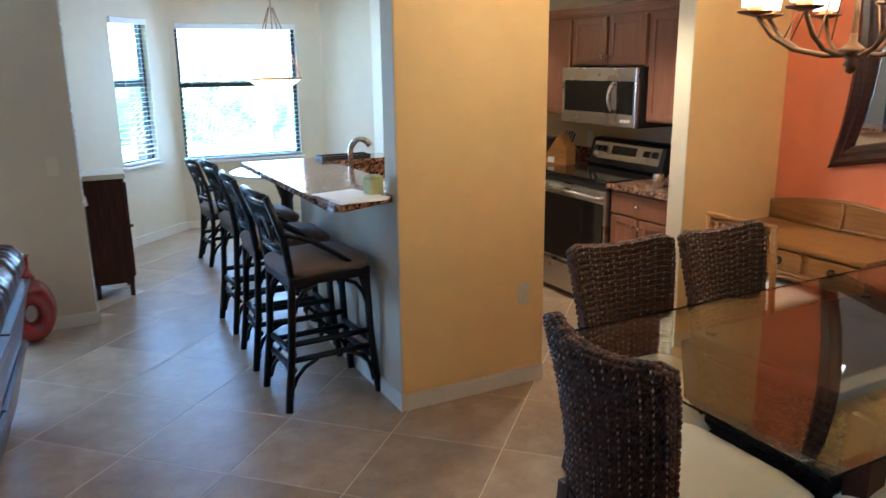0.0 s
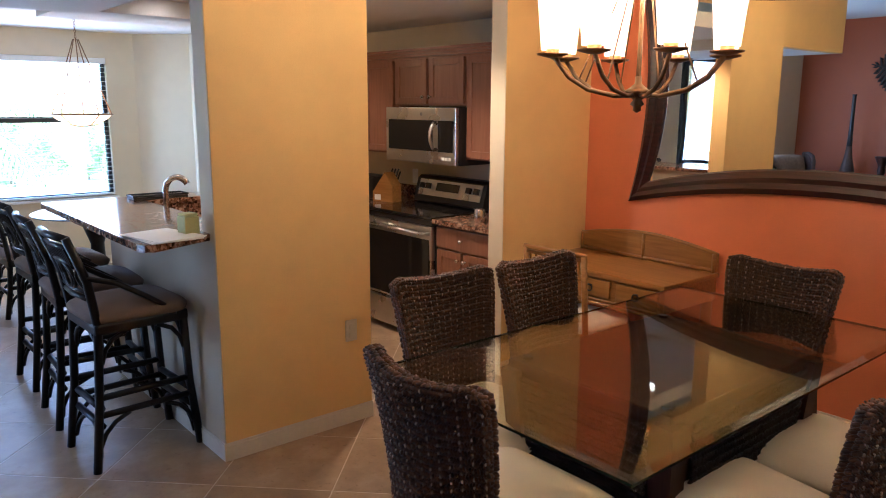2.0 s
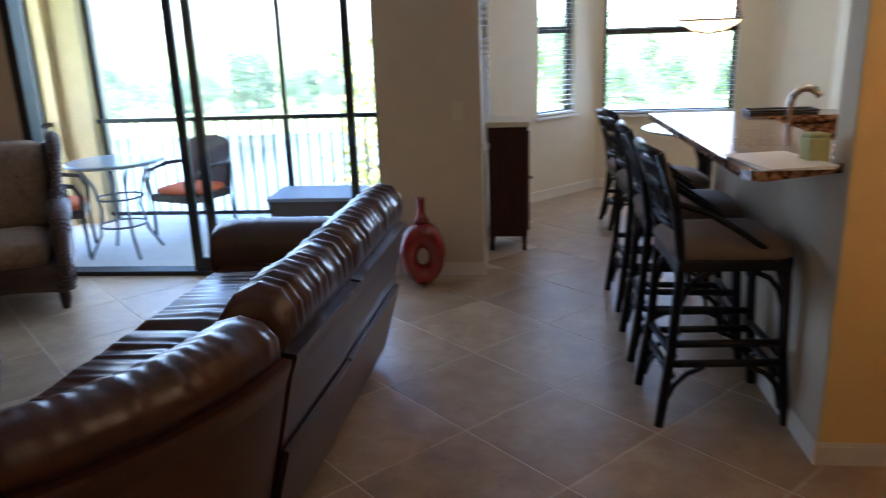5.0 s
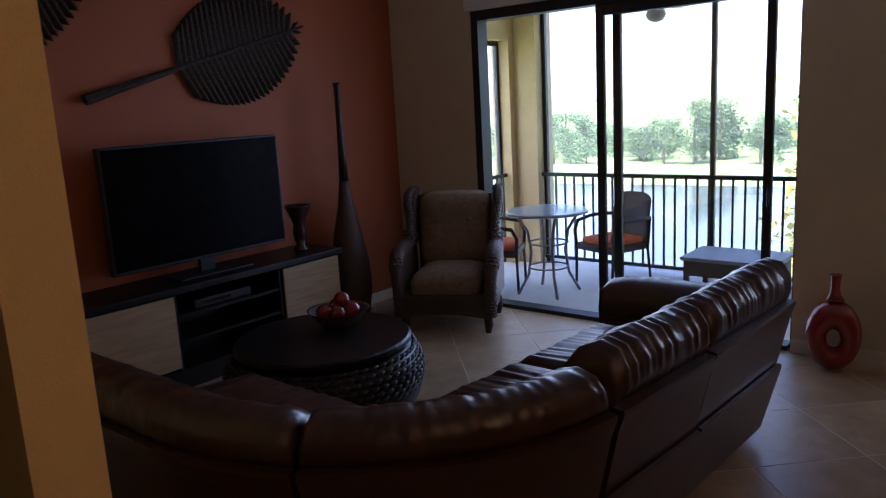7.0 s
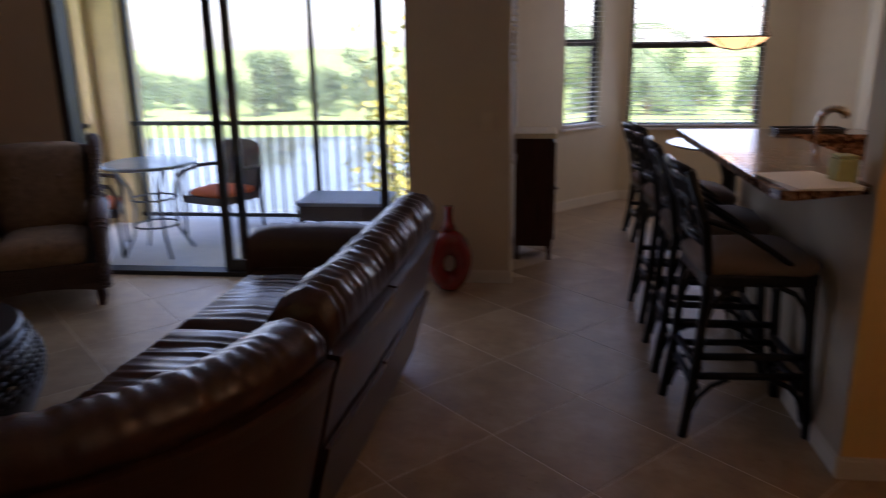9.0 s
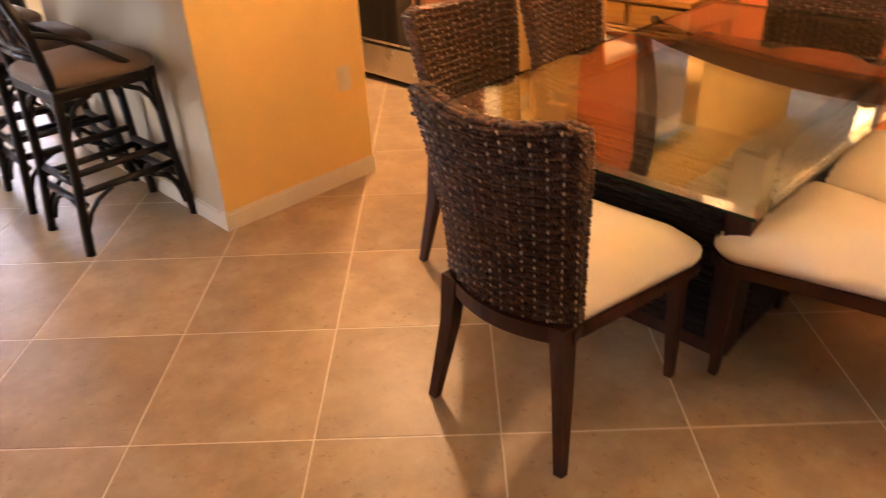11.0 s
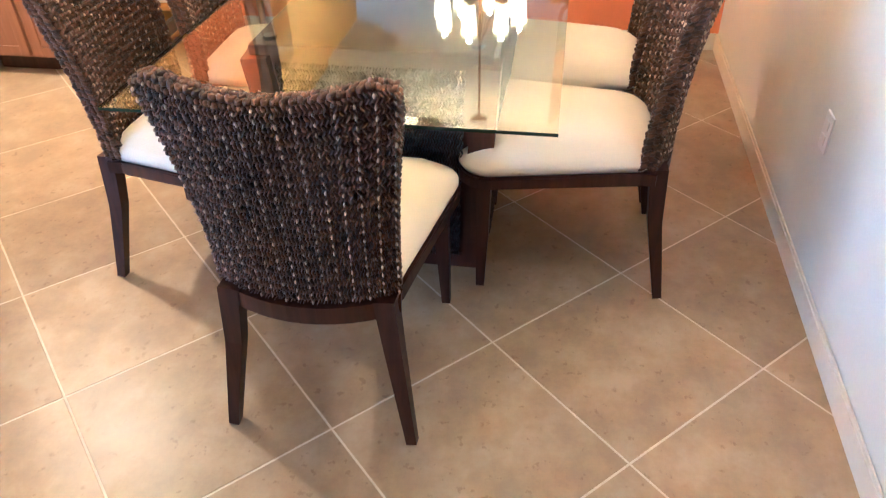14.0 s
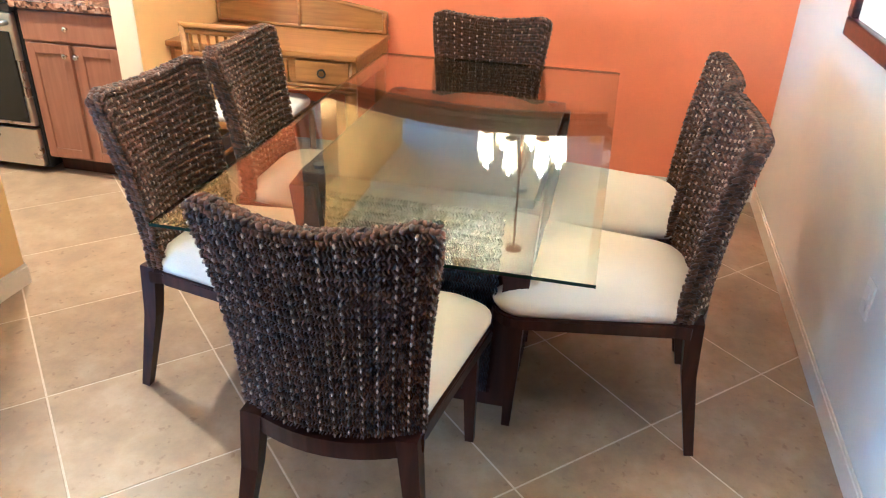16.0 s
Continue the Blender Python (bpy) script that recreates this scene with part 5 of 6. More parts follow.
def on_red(y, z, a):
    """Pose on the red wall with local x running along +y turned up by a."""
    return Matrix.Translation((-4.745, y, z)) @ Matrix(((0, 0, 1, 0), (1, 0, 0, 0), (0, 1, 0, 0), (0, 0, 0, 1))) @ Matrix.Rotation(radians(a), 4, 'Z')


palm_leaf("palm_leaf", on_red(1.76, 1.85, 16), 1.02, 0.70, 14, 0.62)
palm_leaf("palm_leaf", on_red(0.36, 2.12, 12), 0.9, 0.62, 14, 0.35)

dt = thing("drum_table", pose(-3.36, 1.55, 0), "round woven drum coffee table with dark wooden top", "coffee table")
bm = lathe(bmesh.new(), [(0.36, 0.0), (0.44, 0.06), (0.49, 0.16), (0.50, 0.25), (0.47, 0.36), (0.42, 0.40)], 40)
db = part("body", bm, M_BLACKWOOD, dt, smooth=True)
k = Knots()
for j in range(13):
    z = 0.03 + j * 0.029
    t = z / 0.40
    r = 0.36 + 0.142 * math.sin(math.pi * min(1, t * 0.62 + 0.02)) ** 0.8 - (0.05 * max(0, t - 0.7) / 0.3)
    m_ = 56
    for i in range(m_):
        a = 2 * math.pi * (i + 0.5 * (j % 2)) / m_
        c_, s_ = math.cos(a), math.sin(a)
        k.add(Vector((r * c_, r * s_, z)), Vector((-s_, c_, 0.25)) * 0.032, Vector((0, 0, 0.013)), Vector((c_, s_, 0)) * 0.012)
k.make("weave", M_DARKGRASS, db)
part("tabletop", lathe(bmesh.new(), [(0.43, 0.40), (0.445, 0.41), (0.445, 0.43), (0.435, 0.44)], 40), M_BLACKWOOD, dt)
bw = thing("fruit_bowl", pose(-3.42, 1.72, 0.44), "woven bowl of red decorative balls", "bowl")
part("bowl", lathe(bmesh.new(), [(0.06, 0), (0.11, 0.03), (0.155, 0.085), (0.165, 0.09), (0.15, 0.08), (0.10, 0.03), (0.02, 0.012)], 24), M_WICKER, bw, smooth=True)
for x, y, z, r in ((0, 0, 0.075, 0.05), (0.07, 0.03, 0.085, 0.045), (-0.06, 0.05, 0.085, 0.046), (-0.02, -0.08, 0.085, 0.045), (0.06, -0.06, 0.085, 0.042), (0.01, 0.02, 0.135, 0.043)):
    bm = bmesh.new()
    bmesh.ops.create_uvsphere(bm, u_segments=14, v_segments=10, radius=r)
    bmesh.ops.translate(bm, vec=(x, y, z), verts=bm.verts)
    part("ball", bm, M_REDVASE, bw, smooth=True)

# wing armchair
def puffed(bm, w, h, thick, m, n=12, power=4.0):
    """An upholstered pad standing in local x and z, puffed on both faces and rounded at its corners."""
    for face in (-1, 1):
        grid = []
        for i in range(n + 1):
            for j in range(n + 1):
                a, c = 2 * i / n - 1, 2 * j / n - 1
                shrink = 1 - 0.09 * (a * c) ** 4
                fall = max(0.0, (1 - abs(a) ** power) * (1 - abs(c) ** power)) ** 0.5
                grid.append(bm.verts.new(m @ Vector((a * w / 2 * shrink, face * thick / 2 * fall, c * h / 2 * shrink))))
        for i in range(n):
            for j in range(n):
                bm.faces.new([grid[q] for q in (i * (n + 1) + j, (i + 1) * (n + 1) + j, (i + 1) * (n + 1) + j + 1, i * (n + 1) + j + 1)])
    bmesh.ops.remove_doubles(bm, verts=bm.verts, dist=0.0005)
    return bm


ac = thing("wing_armchair", pose(-3.85, 3.21, 0, 0, 0, 27), "leaf-patterned wing armchair with brown wicker arms and base", "armchair")
bm = bmesh.new()
out = [(-0.31, 0.10)] + [(-0.31 + 0.62 * k / 12, 0.10 + 0.035 * math.sin(math.pi * k / 12)) for k in range(1, 12)] + [(0.31, 0.10), (0.315, 0.27), (-0.315, 0.27)]
vs = [[bm.verts.new((x, y, z)) for x, z in out] for y in (-0.285, 0.27)]
bm.faces.new(vs[0])
bm.faces.new(vs[1][::-1])
for k in range(len(out)):
    j = (k + 1) % len(out)
    bm.faces.new((vs[0][k], vs[0][j], vs[1][j], vs[1][k]))
acb = part("base", bm, M_WICKER, ac, "woven brown wicker base with a scalloped lower edge")
kn = Knots()
for j in range(8):
    for i in range(30):
        x, z = -0.30 + 0.0207 * i + 0.01 * (j % 2), 0.15 + 0.0145 * j
        kn.add(Vector((x, -0.286, z)), Vector((0.0115, 0, 0.003 if j % 2 else -0.003)), Vector((0, 0, 0.0065)), Vector((0, 0.006, 0)))
kn.make("weave", M_WICKER, acb)
part("seat_cushion", cushion(bmesh.new(), [(y, x - 0.03) for x, y in seat_outline(0.50, 0.50, 0.52)], 0.275, 0.395, 0.05, 7, 0.04), M_FABRIC, ac, smooth=True)
BK = Matrix.Translation((0, 0.20, 0.655)) @ Matrix.Rotation(radians(-11), 4, 'X')
bk = part("backrest", puffed(bmesh.new(), 0.54, 0.56, 0.16, BK, 14), M_FABRIC, ac, smooth=True)
for x in (-0.12, 0.12):
    bm = bmesh.new()
    bmesh.ops.create_uvsphere(bm, u_segments=10, v_segments=6, radius=0.016)
    bmesh.ops.transform(bm, matrix=BK @ Matrix.Translation((x, -0.074, 0.06)), verts=bm.verts)
    part("button", bm, M_FABRIC, bk)
for sx in (-1, 1):
    bm = bmesh.new()
    pts = [(0.30, 0.315, 0.925), (0.325, 0.24, 0.935), (0.335, 0.17, 0.90), (0.33, 0.135, 0.83), (0.315, 0.12, 0.74), (0.31, 0.10, 0.65), (0.318, 0.06, 0.585), (0.33, -0.02, 0.56), (0.335, -0.14, 0.545), (0.335, -0.225, 0.515), (0.33, -0.275, 0.45), (0.325, -0.285, 0.36), (0.32, -0.28, 0.12)]
    tube(bm, [(sx * x, y, z) for x, y, z in pts], [0.028, 0.032, 0.034, 0.032, 0.03, 0.034, 0.045, 0.055, 0.058, 0.056, 0.048, 0.04, 0.034], 12)
    ar = part("arm", bm, M_WICKER, ac, "rolled wicker arm running up into the wing", smooth=True)
    kn = Knots()
    for k in range(len(pts) - 1):
        p, q = Vector(pts[k]), Vector(pts[k + 1])
        d = (q - p).normalized()
        steps = max(1, int((q - p).length / 0.022))
        r = 0.03 if k < 5 else (0.05 if k < 10 else 0.036)
        c1 = d.orthogonal().normalized()
        c2 = d.cross(c1)
        for i in range(steps):
            o = p.lerp(q, (i + 0.5) / steps)
            for w in range(9):
                an = 2 * math.pi * (w + 0.5 * (i % 2)) / 9
                rad = c1 * math.cos(an) + c2 * math.sin(an)
                tan = c2 * math.cos(an) - c1 * math.sin(an)
                at, dd, tt, rr_ = (o + rad * r), d * 0.008, tan * r * 0.36, rad * 0.007
                kn.add(Vector((sx * at.x, at.y, at.z)), Vector((sx * dd.x, dd.y, dd.z)), Vector((sx * tt.x, tt.y, tt.z)), Vector((sx * rr_.x, rr_.y, rr_.z)))
    kn.make("weave", M_WICKER, ar)
    piece("arm_panel", M_WICKER, ac, (sx * 0.325 - 0.02, -0.26, 0.2, sx * 0.325 + 0.02, 0.25, 0.54), 0.012)
    bm = bmesh.new()
    wing = [(0.26, 0.56), (0.03, 0.56), (0.09, 0.66), (0.115, 0.76), (0.135, 0.86), (0.19, 0.92), (0.31, 0.92)]
    vs = [[bm.verts.new((sx * x, y, z)) for y, z in wing] for x in (0.285, 0.325)]
    bm.faces.new(vs[0])
    bm.faces.new(vs[1][::-1])
    for k in range(len(wing)):
        j = (k + 1) % len(wing)
        bm.faces.new((vs[0][k], vs[0][j], vs[1][j], vs[1][k]))
    part("wing", bm, M_WICKER, ac)
piece("back_panel", M_WICKER, ac, (-0.30, 0.26, 0.2, 0.30, 0.31, 0.90), 0.015)
for sx in (-1, 1):
    for y in (-0.25, 0.24):
        bm = bmesh.new()
        tube(bm, [(sx * 0.29, y, 0.13), (sx * 0.295, y, 0.06), (sx * 0.29, y, 0.0)], [0.03, 0.032, 0.02], 10)
        part("foot", bm, M_DARKWOOD, ac)

# red ring vase by the nook opening
rv = thing("ring_vase", pose(-1.43, 3.52, 0, 0, 0, 12), "glossy red ring-shaped floor vase", "vase")
bm = bmesh.new()
NR, MR = 36, 16
rings = []
for i in range(NR):
    a = 2 * math.pi * i / NR
    big, tube_r = 0.115, 0.062 + 0.022 * (1 - math.cos(a + math.pi / 2)) * 0.5
    cx_, cz_ = 0.085 * math.cos(a), 0.235 + 0.125 * math.sin(a)
    rings.append([bm.verts.new((cx_ + tube_r * 0.75 * math.cos(b) * math.cos(a), 0.075 * math.sin(b), cz_ + tube_r * math.cos(b) * math.sin(a))) for b in [2 * math.pi * j / MR for j in range(MR)]])
for i in range(NR):
    p, q = rings[i], rings[(i + 1) % NR]
    for j in range(MR):
        bm.faces.new((p[j], p[(j + 1) % MR], q[(j + 1) % MR], q[j]))
lowest = min(v.co.z for v in bm.verts)
for v in bm.verts:
    v.co.z = max(v.co.z - lowest, 0.0)
part("body", bm, M_REDVASE, rv, smooth=True)
part("neck", lathe(bmesh.new(), [(0.05, 0.395), (0.03, 0.425), (0.024, 0.46), (0.026, 0.52), (0.032, 0.535), (0.02, 0.53)], 16), M_REDVASE, rv, smooth=True)

# ---- nook ----
cb = thing("tall_cabinet", pose(0, 0, 0), "narrow black-brown wooden cabinet with cream top", "cabinet")
piece("body", M_DARKWOOD, cb, (-1.05, 4.22, 0.10, -0.79, 4.56, 0.85), 0.005)
piece("top", M_CREAM, cb, (-1.055, 4.20, 0.85, -0.775, 4.58, 0.885), 0.004, "cream stone top")
panel = piece("door", M_DARKWOOD, cb, (-0.789, 4.24, 0.14, -0.775, 4.54, 0.82), 0.004)
bm = bmesh.new()
bmesh.ops.create_uvsphere(bm, u_segments=10, v_segments=8, radius=0.012)
bmesh.ops.translate(bm, vec=(-0.765, 4.28, 0.5), verts=bm.verts)
part("knob", bm, M_CHROME, panel)
for x in (-1.03, -0.81):
    for y in (4.24, 4.54):
        piece("foot", M_DARKWOOD, cb, (x - 0.015, y - 0.015, 0, x + 0.015, y + 0.015, 0.10))
nt = thing("nook_table", pose(0.50, 4.75, 0), "glass-topped nook table on dark base", "table")
part("tabletop", lathe(bmesh.new(), [(0.44, 0.735), (0.45, 0.74), (0.45, 0.747), (0.44, 0.75)], 40), M_SLATE, nt, "pale glass top")
part("pedestal", lathe(bmesh.new(), [(0.22, 0.0), (0.2, 0.03), (0.06, 0.1), (0.05, 0.5), (0.12, 0.7), (0.2, 0.735)], 24), M_BLACKWOOD, nt, smooth=True)
pd = thing("pendant_lamp", pose(0.53, 5.0, 1.40), "lit amber glass bowl pendant with bronze straps", "pendant lamp")
part("bowl", lathe(bmesh.new(), [(0.02, 0.0), (0.10, 0.012), (0.18, 0.05), (0.215, 0.085), (0.21, 0.085), (0.17, 0.055), (0.02, 0.012)], 32), glow("lit_amber_glass", (1.0, 0.55, 0.18), 0.6), pd, "lit amber glass", smooth=True)
bm = bmesh.new()
tube(bm, [(0.225 * math.cos(a), 0.225 * math.sin(a), 0.088) for a in [2 * math.pi * k / 32 for k in range(33)]], 0.006, 6)
part("rim", bm, M_COPPER, pd, smooth=True)
for k in range(5):
    a = 2 * math.pi * k / 5
    bm = bmesh.new()
    tube(bm, [(0.225 * math.cos(a), 0.225 * math.sin(a), 0.09), (0.02 * math.cos(a), 0.02 * math.sin(a), 0.66)], 0.004, 6)
    tube(bm, [(0.01 * math.cos(a), 0.01 * math.sin(a), -0.008), (0.12 * math.cos(a), 0.12 * math.sin(a), 0.01), (0.225 * math.cos(a), 0.225 * math.sin(a), 0.085)], 0.005, 6)
    part("strap", bm, M_COPPER, pd, smooth=True)
bm = bmesh.new()
for k in range(9):
    z = 0.66 + k * 0.02
    tube(bm, [(0.007 * math.cos(a) * (k % 2), 0.007 * math.cos(a) * ((k + 1) % 2), z + 0.013 * math.sin(a)) for a in [2 * math.pi * j / 8 for j in range(9)]], 0.002, 5)
part("chain", bm, M_COPPER, pd)
part("canopy", lathe(bmesh.new(), [(0.015, 0.82), (0.05, 0.835), (0.05, 0.84)], 16), M_COPPER, pd)
point("pendant_bulb", (0.53, 5.0, 1.56), 0.35, (1.0, 0.62, 0.27), 0.05)

# picture on the white wall
pc = thing("framed_picture", pose(1.25, -1.23, 1.36), "framed picture in brown moulding on white wall", "picture")
for b in ((-0.42, 0, -0.36, 0.42, 0.035, -0.30), (-0.42, 0, 0.30, 0.42, 0.035, 0.36), (-0.42, 0, -0.30, -0.36, 0.035, 0.30), (0.36, 0, -0.30, 0.42, 0.035, 0.30)):
    piece("frame", M_MIRRORFRAME, pc, b, 0.008)
piece("print", M_PAPER, pc, (-0.36, 0.004, -0.30, 0.36, 0.012, 0.30))

# ---- balcony furniture ----
tb = thing("patio_table", pose(-3.72, 4.32, -0.02), "round grey bar-height patio table", "patio table")
part("tabletop", lathe(bmesh.new(), [(0.31, 0.66), (0.33, 0.668), (0.33, 0.68), (0.32, 0.688)], 36), M_SLATE, tb, "pale grey round top")
for k_ in range(4):
    a = math.pi / 4 + k_ * math.pi / 2
    bm = bmesh.new()
    tube(bm, [(r * math.cos(a), r * math.sin(a), z) for r, z in ((0.26, 0.0), (0.17, 0.16), (0.14, 0.35), (0.17, 0.52), (0.26, 0.66))], 0.012, 8)
    part("leg", bm, M_GREY, tb, smooth=True)
for z in (0.22, 0.42):
    bm = bmesh.new()
    tube(bm, [(0.16 * math.cos(a), 0.16 * math.sin(a), z) for a in [2 * math.pi * k / 24 for k in range(25)]], 0.008, 6)
    part("brace_ring", bm, M_GREY, tb, smooth=True)


def patio_chair():
    c = thing("patio_chair", pose(0, 0, 0), "dark wicker patio chair with orange cushion", "chair", "balcony chairs")
    piece("seat", M_WICKER, c, (-0.21, -0.21, 0.29, 0.21, 0.21, 0.35), 0.01)
    part("cushion", cushion(bmesh.new(), seat_outline(0.40, 0.40, 0.40), 0.35, 0.39, 0.02), M_ORANGECUSH, c, "orange seat cushion", smooth=True)
    bm = bmesh.new()
    n = 10
    rows = [[bm.verts.new((-0.20 - 0.06 * v / n + 0.03 * ((2 * u / n - 1) ** 2) - s_, (2 * u / n - 1) * 0.20, 0.35 + (0.40 - 0.05 * ((2 * u / n - 1) ** 4)) * v / n)) for u in range(n + 1) for v in range(n + 1)] for s_ in (0.0, 0.03)]
    for s_ in rows:
        for u in range(n):
            for v in range(n):
                bm.faces.new((s_[u * (n + 1) + v], s_[(u + 1) * (n + 1) + v], s_[(u + 1) * (n + 1) + v + 1], s_[u * (n + 1) + v + 1]))
    part("backrest", bm, M_WICKER, c)
    for sy in (-1, 1):
        bm = bmesh.new()
        tube(bm, [(-0.24, sy * 0.21, 0), (-0.20, sy * 0.21, 0.3), (-0.23, sy * 0.21, 0.55)], 0.012, 8)
        part("leg", bm, M_BRONZE, c, smooth=True)
        bm = bmesh.new()
        tube(bm, [(0.21, sy * 0.22, 0), (0.20, sy * 0.22, 0.3)], 0.012, 8)
        part("leg", bm, M_BRONZE, c, smooth=True)
        bm = bmesh.new()
        tube(bm, [(-0.22, sy * 0.22, 0.55), (0.0, sy * 0.24, 0.56), (0.17, sy * 0.24, 0.53), (0.21, sy * 0.23, 0.45), (0.20, sy * 0.22, 0.3)], 0.016, 8)
        part("arm", bm, M_WICKER, c, smooth=True)
    return c


pch = patio_chair()
pch.matrix_world = pose(-3.42, 4.86, -0.02, 0, 0, -110)
copy_thing(pch, pose(-4.22, 4.30, -0.02, 0, 0, 25))
ot = thing("wicker_side_table", pose(-2.42, 4.98, -0.02), "low grey wicker side table on the balcony", "side table")
piece("tabletop", M_GREY, ot, (-0.36, -0.25, 0.27, 0.36, 0.25, 0.30), 0.008)
piece("apron", M_WICKER, ot, (-0.34, -0.23, 0.15, 0.34, 0.23, 0.27), 0.006)
for x in (-0.32, 0.32):
    for y in (-0.21, 0.21):
        piece("leg", M_BRONZE, ot, (x - 0.018, y - 0.018, 0, x + 0.018, y + 0.018, 0.16))
fan = thing("ceiling_fan", pose(-2.92, 4.6, 2.37), "white balcony ceiling fan with small lamp", "ceiling fan")
part("motor", lathe(bmesh.new(), [(0.05, 0.13), (0.05, 0.10), (0.015, 0.09), (0.015, -0.12), (0.09, -0.14), (0.09, -0.20), (0.05, -0.22)][::-1], 20), M_WHITE, fan, smooth=True)
part("lamp_bowl", lathe(bmesh.new(), [(0.06, -0.22), (0.075, -0.26), (0.05, -0.30), (0.01, -0.31)][::-1], 20), M_PAPER, fan, smooth=True)
for k_ in range(5):
    bl_ = part("blade", bbox(bmesh.new(), 0.1, -0.06, -0.176, 0.55, 0.06, -0.168, 0.003), M_WHITE, fan)
    bl_.matrix_local = pose(0, 0, 0, 6, 0, 72 * k_ + 20)

# ---- outdoors: lawn, lake, trees ----
def leafy(name, base, tip):
    m = bpy.data.materials.new(name)
    m.use_nodes = True
    n, l = m.node_tree.nodes, m.node_tree.links
    b = n["Principled BSDF"]
    g, rp = n.new("ShaderNodeNewGeometry"), n.new("ShaderNodeValToRGB")
    rp.color_ramp.elements[0].color, rp.color_ramp.elements[1].color = (*base, 1), (*tip, 1)
    l.new(g.outputs["Random Per Island"], rp.inputs[0])
    l.new(rp.outputs[0], b.inputs["Base Color"])
    b.inputs["Roughness"].default_value = 0.6
    return m


M_LEAF = leafy("tree_leaves", (0.07, 0.12, 0.045), (0.19, 0.26, 0.10))
M_YLEAF = leafy("yellow_green_leaves", (0.26, 0.26, 0.04), (0.55, 0.47, 0.06))
M_BARK = mat("tree_bark", (0.13, 0.09, 0.06), 0.9, vary=0.3, bump=0.8, fine=40)
M_LAWN = mat("lawn_grass", (0.22, 0.29, 0.08), 0.9, scale=0.3, vary=0.35, bump=0.5, fine=9)
M_WATER = mat("lake_water", (0.10, 0.12, 0.10), 0.06, scale=0.2, vary=0.1, bump=0.06, fine=2)
GZ = -6.5
bm = bmesh.new()
bmesh.ops.create_grid(bm, x_segments=8, y_segments=8, size=900)
bmesh.ops.translate(bm, vec=(0, 0, GZ), verts=bm.verts)
tagged(part("ground", bm, M_LAWN), "green lawn around the lake", kind="structure")
bm = bmesh.new()
vs = [bm.verts.new((-10 + 110 * math.cos(a) * (1 + 0.08 * math.sin(3 * a)), 37 + 26 * math.sin(a) * (1 + 0.1 * math.sin(2 * a)), GZ + 0.03)) for a in [2 * math.pi * k / 60 for k in range(60)]]
bm.faces.new(vs)
tagged(part("water", bm, M_WATER), "calm lake behind the building", kind="structure")


def tree(seed, h, spread, leaves, mat_, size=0.35, name="tree", label="leafy green tree on the lake shore", trunk=0.04):
    rnd = random.Random(seed)
    t = thing(name, pose(0, 0, 0), label, name, "trees across the lake" if name == "tree" else "")
    bm = bmesh.new()
    tube(bm, [(0, 0, 0), (0.05 * h * rnd.uniform(-1, 1), 0.03, h * 0.4), (0.06 * h * rnd.uniform(-1, 1), 0, h * 0.85)], [0.035 * h, 0.025 * h, 0.006 * h], 8)
    tips = []
    for k_ in range(9):
        a, z = rnd.uniform(0, 6.28), h * rnd.uniform(trunk, 0.75)
        tip = Vector((spread * rnd.uniform(0.4, 0.9) * math.cos(a), spread * rnd.uniform(0.4, 0.9) * math.sin(a), z + h * rnd.uniform(0.08, 0.25)))
        tube(bm, [(0, 0, z), tip * 0.5 + Vector((0, 0, z * 0.5)), tip], [0.012 * h, 0.008 * h, 0.003 * h], 5)
        tips.append(tip)
    tips.append(Vector((0, 0, h * 0.92)))
    part("trunk", bm, M_BARK, t)
    v, f = [], []
    for k_ in range(leaves):
        c = rnd.choice(tips)
        p = c + Vector((rnd.gauss(0, 1) * spread * 0.30, rnd.gauss(0, 1) * spread * 0.30, rnd.gauss(0, 1) * h * 0.09))
        d = Vector((rnd.uniform(-1, 1), rnd.uniform(-1, 1), rnd.uniform(-1, 0.6))).normalized()
        s_ = d.cross(Vector((rnd.uniform(-1, 1), rnd.uniform(-1, 1), rnd.uniform(-1, 1)))).normalized()
        L = size * rnd.uniform(0.6, 1.3)
        n = len(v)
        v += [tuple(p), tuple(p + d * L * 0.5 + s_ * L * 0.28), tuple(p + d * L), tuple(p + d * L * 0.5 - s_ * L * 0.28)]
        f.append((n, n + 1, n + 2, n + 3))
    me = bpy.data.meshes.new("crown")
    me.from_pydata(v, [], f)
    me.materials.append(mat_)
    cr = new("crown", me)
    cr.parent = t
    return t


rnd = random.Random(11)
kinds = [tree(1, 5.0, 2.2, 1500, M_LEAF), tree(2, 6.5, 2.4, 1500, M_LEAF), tree(3, 4.2, 2.6, 1500, M_LEAF), tree(4, 7.5, 1.9, 1500, M_LEAF)]
for k_, t in enumerate(kinds):
    t.matrix_world = pose(-30 + 9 * k_, 88 + 2 * k_, GZ)
for k_ in range(280):
    c = copy_thing(kinds[k_ % 4], pose(-115 + 0.58 * k_ + rnd.uniform(-2, 2), 80 + 34 * rnd.random() ** 1.5, GZ, 0, 0, rnd.uniform(0, 360)))
    s_ = rnd.choice((0.35, 0.42, 0.5, 0.6, 0.7, 0.85))
    c.scale = (s_, s_, s_ * rnd.uniform(0.8, 1.1))
yb = tree(7, 7.4, 0.6, 1900, M_YLEAF, 0.13, "shrub", "tall yellow-green shrub beside the balcony", 0.55)
yb.matrix_world = pose(-2.6, 8.9, GZ)


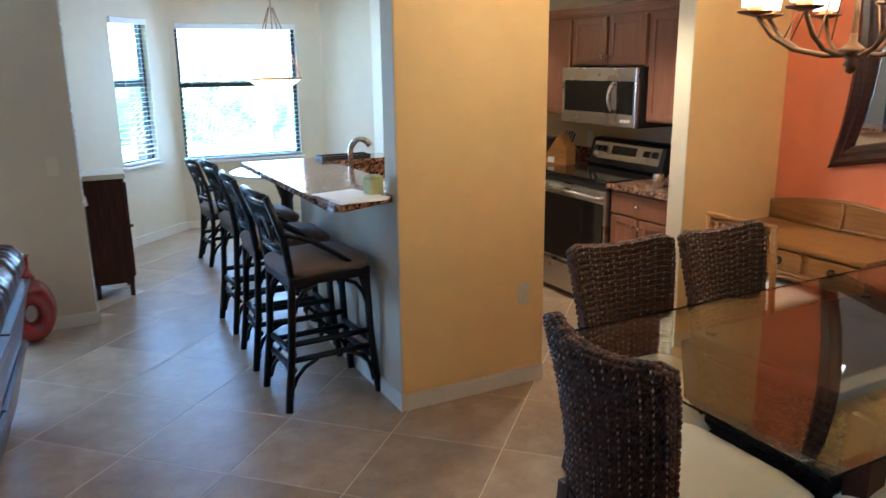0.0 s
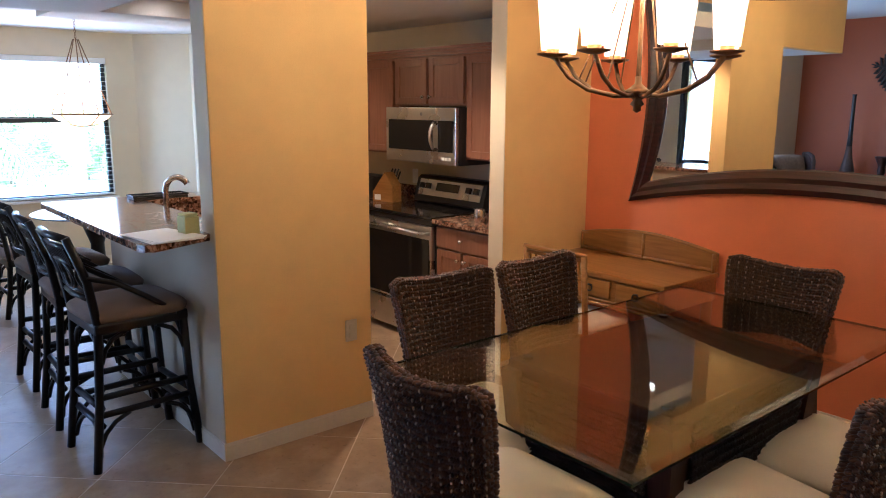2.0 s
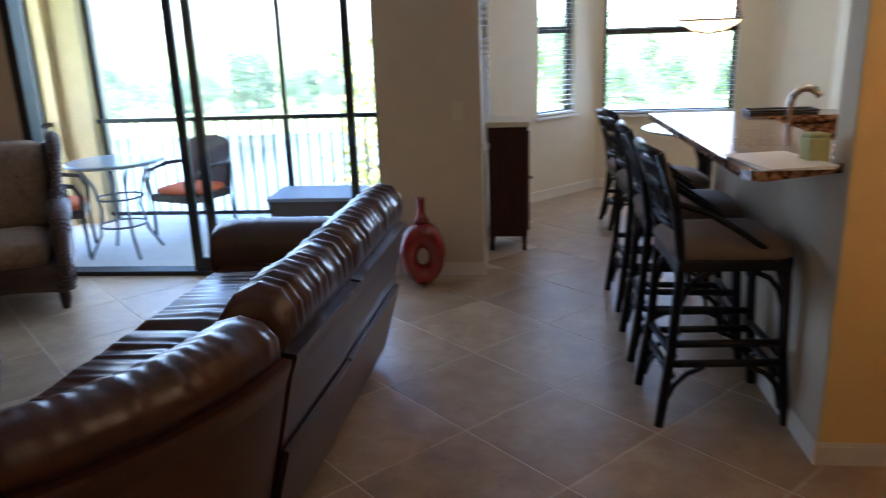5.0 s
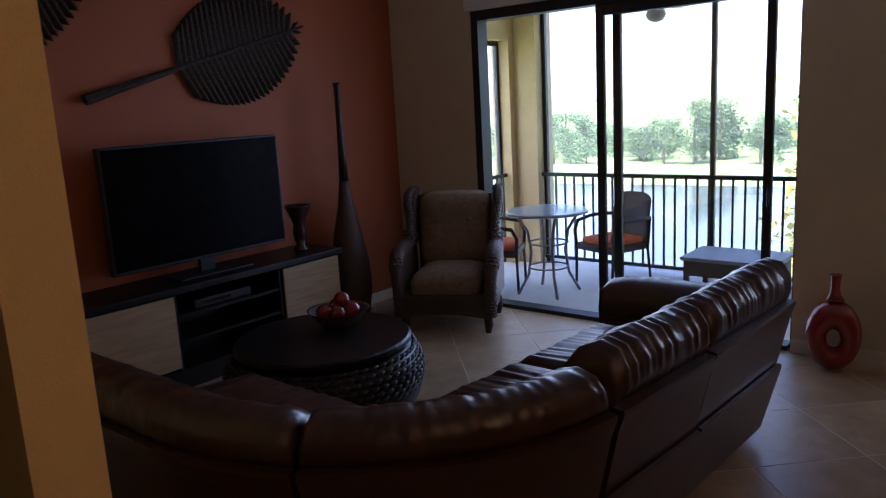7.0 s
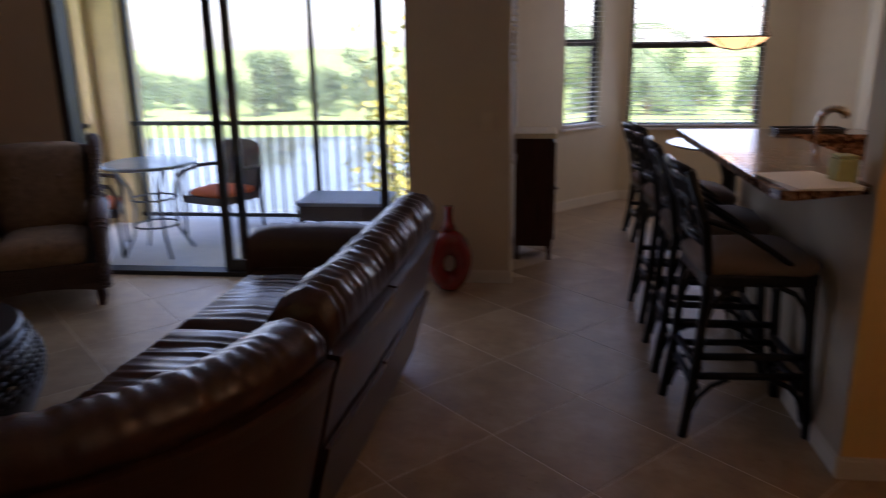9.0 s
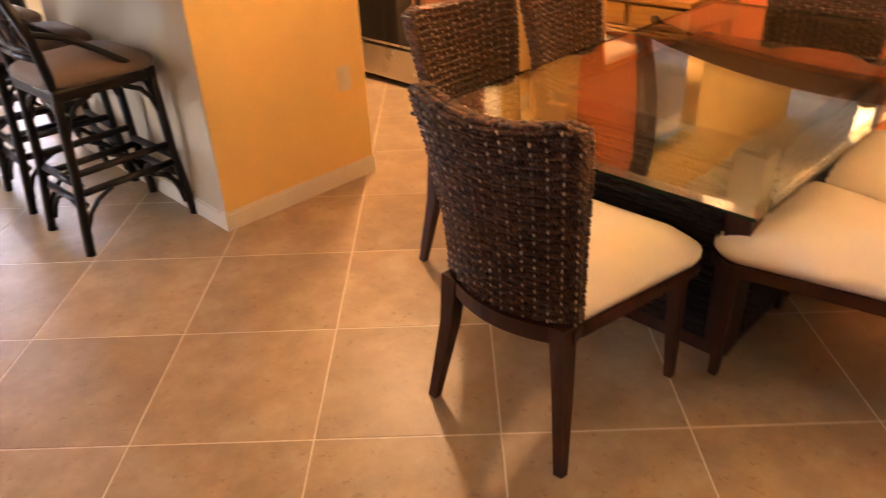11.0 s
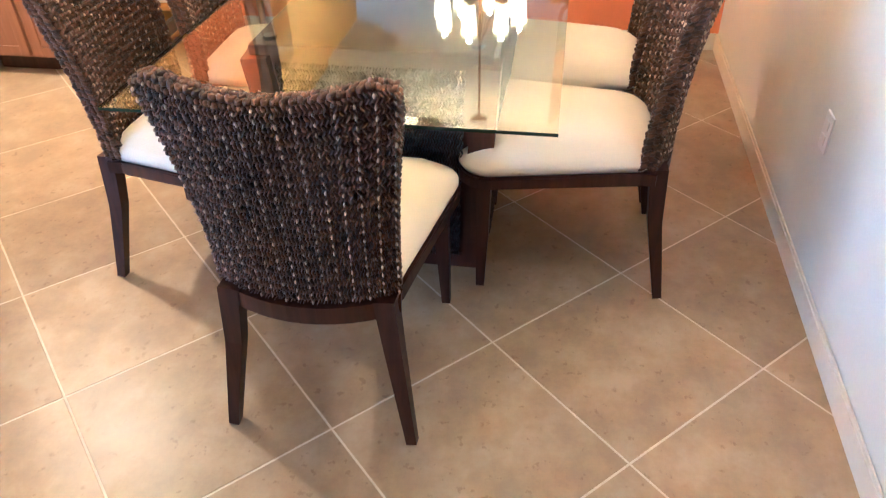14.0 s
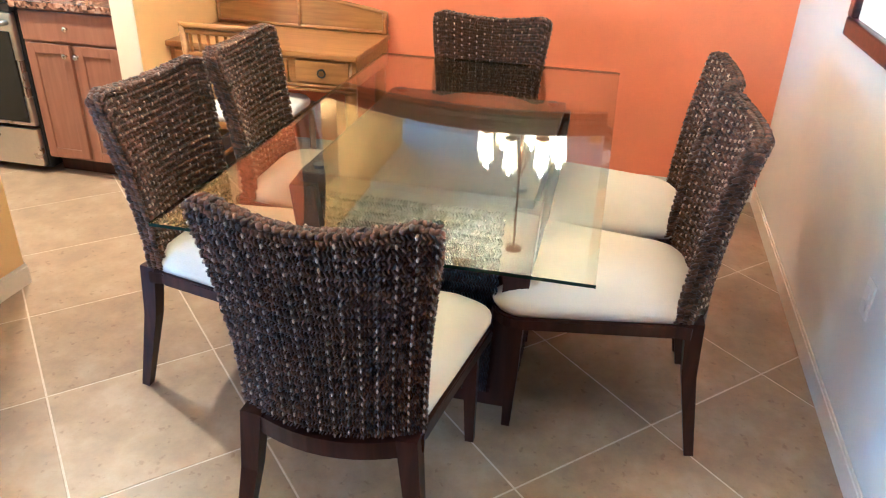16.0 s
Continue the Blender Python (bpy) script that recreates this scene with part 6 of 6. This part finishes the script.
def palm(at, h, label):
    rnd = random.Random(4)
    t = thing("palm_tree", at, label, "palm")
    bm = bmesh.new()
    tube(bm, [(0, 0, 0), (0.05, 0, h * 0.5), (0, 0.05, h)], [0.15, 0.11, 0.09], 10)
    part("trunk", bm, M_BARK, t)
    for k_ in range(18):
        a, up = 2 * math.pi * k_ / 16 + rnd.uniform(-0.2, 0.2), rnd.uniform(0.1, 0.9)
        pts = [Vector((r * math.cos(a), r * math.sin(a), h + up * r - 0.55 * r * r)) for r in [0.16 * i for i in range(11)]]
        v, f = [], []
        for i in range(1, 11):
            d = (pts[i] - pts[i - 1]).normalized()
            sd = d.cross(Vector((0, 0, 1))).normalized()
            for q in range(3):
                p = pts[i - 1].lerp(pts[i], q / 3)
                for sg in (-1, 1):
                    L = 0.5 * math.sin(math.pi * (i + q / 3) / 11.5) + 0.06
                    e = p + (sd * sg * 0.85 + d * 0.5 + Vector((0, 0, -0.35))) * L
                    n = len(v)
                    v += [tuple(p - d * 0.018), tuple(p + d * 0.018), tuple(e)]
                    f.append((n, n + 1, n + 2))
        me = bpy.data.meshes.new("frond")
        me.from_pydata(v, [], f)
        me.materials.append(M_LEAF)
        fr_ = new("frond", me)
        fr_.parent = t
    return t


palm(pose(-0.1, 9.8, GZ), 7.9, "green palm tree outside the nook window")


# ---- floor tiles, laid on the diagonal ----
def clipped(poly, axis, limit, keep_below):
    out = []
    for a, b in zip(poly, poly[1:] + poly[:1]):
        ina, inb = (a[axis] <= limit) == keep_below, (b[axis] <= limit) == keep_below
        if ina:
            out.append(a)
        if ina != inb:
            t = (limit - a[axis]) / (b[axis] - a[axis])
            out.append((a[0] + (b[0] - a[0]) * t, a[1] + (b[1] - a[1]) * t))
    return out


def tile_mesh(poly):
    bm = bmesh.new()
    n = len(poly)
    cx, cy = sum(p[0] for p in poly) / n, sum(p[1] for p in poly) / n
    loops = [[bm.verts.new((cx + (x - cx) * s, cy + (y - cy) * s, z)) for x, y in poly] for s, z in ((1, -0.012), (1, -0.0016), (0.994, 0.0))]
    for a, b in zip(loops, loops[1:]):
        for k in range(n):
            bm.faces.new((a[k], a[(k + 1) % n], b[(k + 1) % n], b[k]))
    bm.faces.new(loops[-1])
    bmesh.ops.recalc_face_normals(bm, faces=bm.faces)
    me = bpy.data.meshes.new("tile")
    bm.to_mesh(me)
    bm.free()
    me.materials.append(M_TILE)
    return me


S, R2 = 0.508, 0.508 / math.sqrt(2)
half = (S - 0.0045) / math.sqrt(2)
full = [(half, 0), (0, half), (-half, 0), (0, -half)]
shared = tile_mesh(full)
floor = bpy.data.objects["floor"]
for i in range(-16, 17):
    for j in range(-16, 17):
        cx, cy = (i - j) * R2, (-i - j) * R2 + R2
        nook = -1.3 < cx < 2.0 and 3.3 < cy < 6.5
        if not nook and not (-5.0 < cx < 2.75 and -4.7 < cy < 4.1):
            continue
        if cx > 0.2 and cy < -1.75:
            continue
        poly = [(cx + x, cy + y) for x, y in full]
        if cx < -1.07 or cy < 3.4:
            poly = clipped(poly, 1, 3.82, True)
        elif cy > 3.4:
            poly = clipped(poly, 0, -1.1, False)
        if len(poly) < 3:
            continue
        whole = len(poly) == 4 and all(abs(p[0] - cx - q[0]) + abs(p[1] - cy - q[1]) < 1e-6 for p, q in zip(poly, full))
        tile = new("tile", shared if whole else tile_mesh([(x - cx, y - cy) for x, y in poly]))
        tile.location = (cx, cy, 0)
        tile.parent = floor
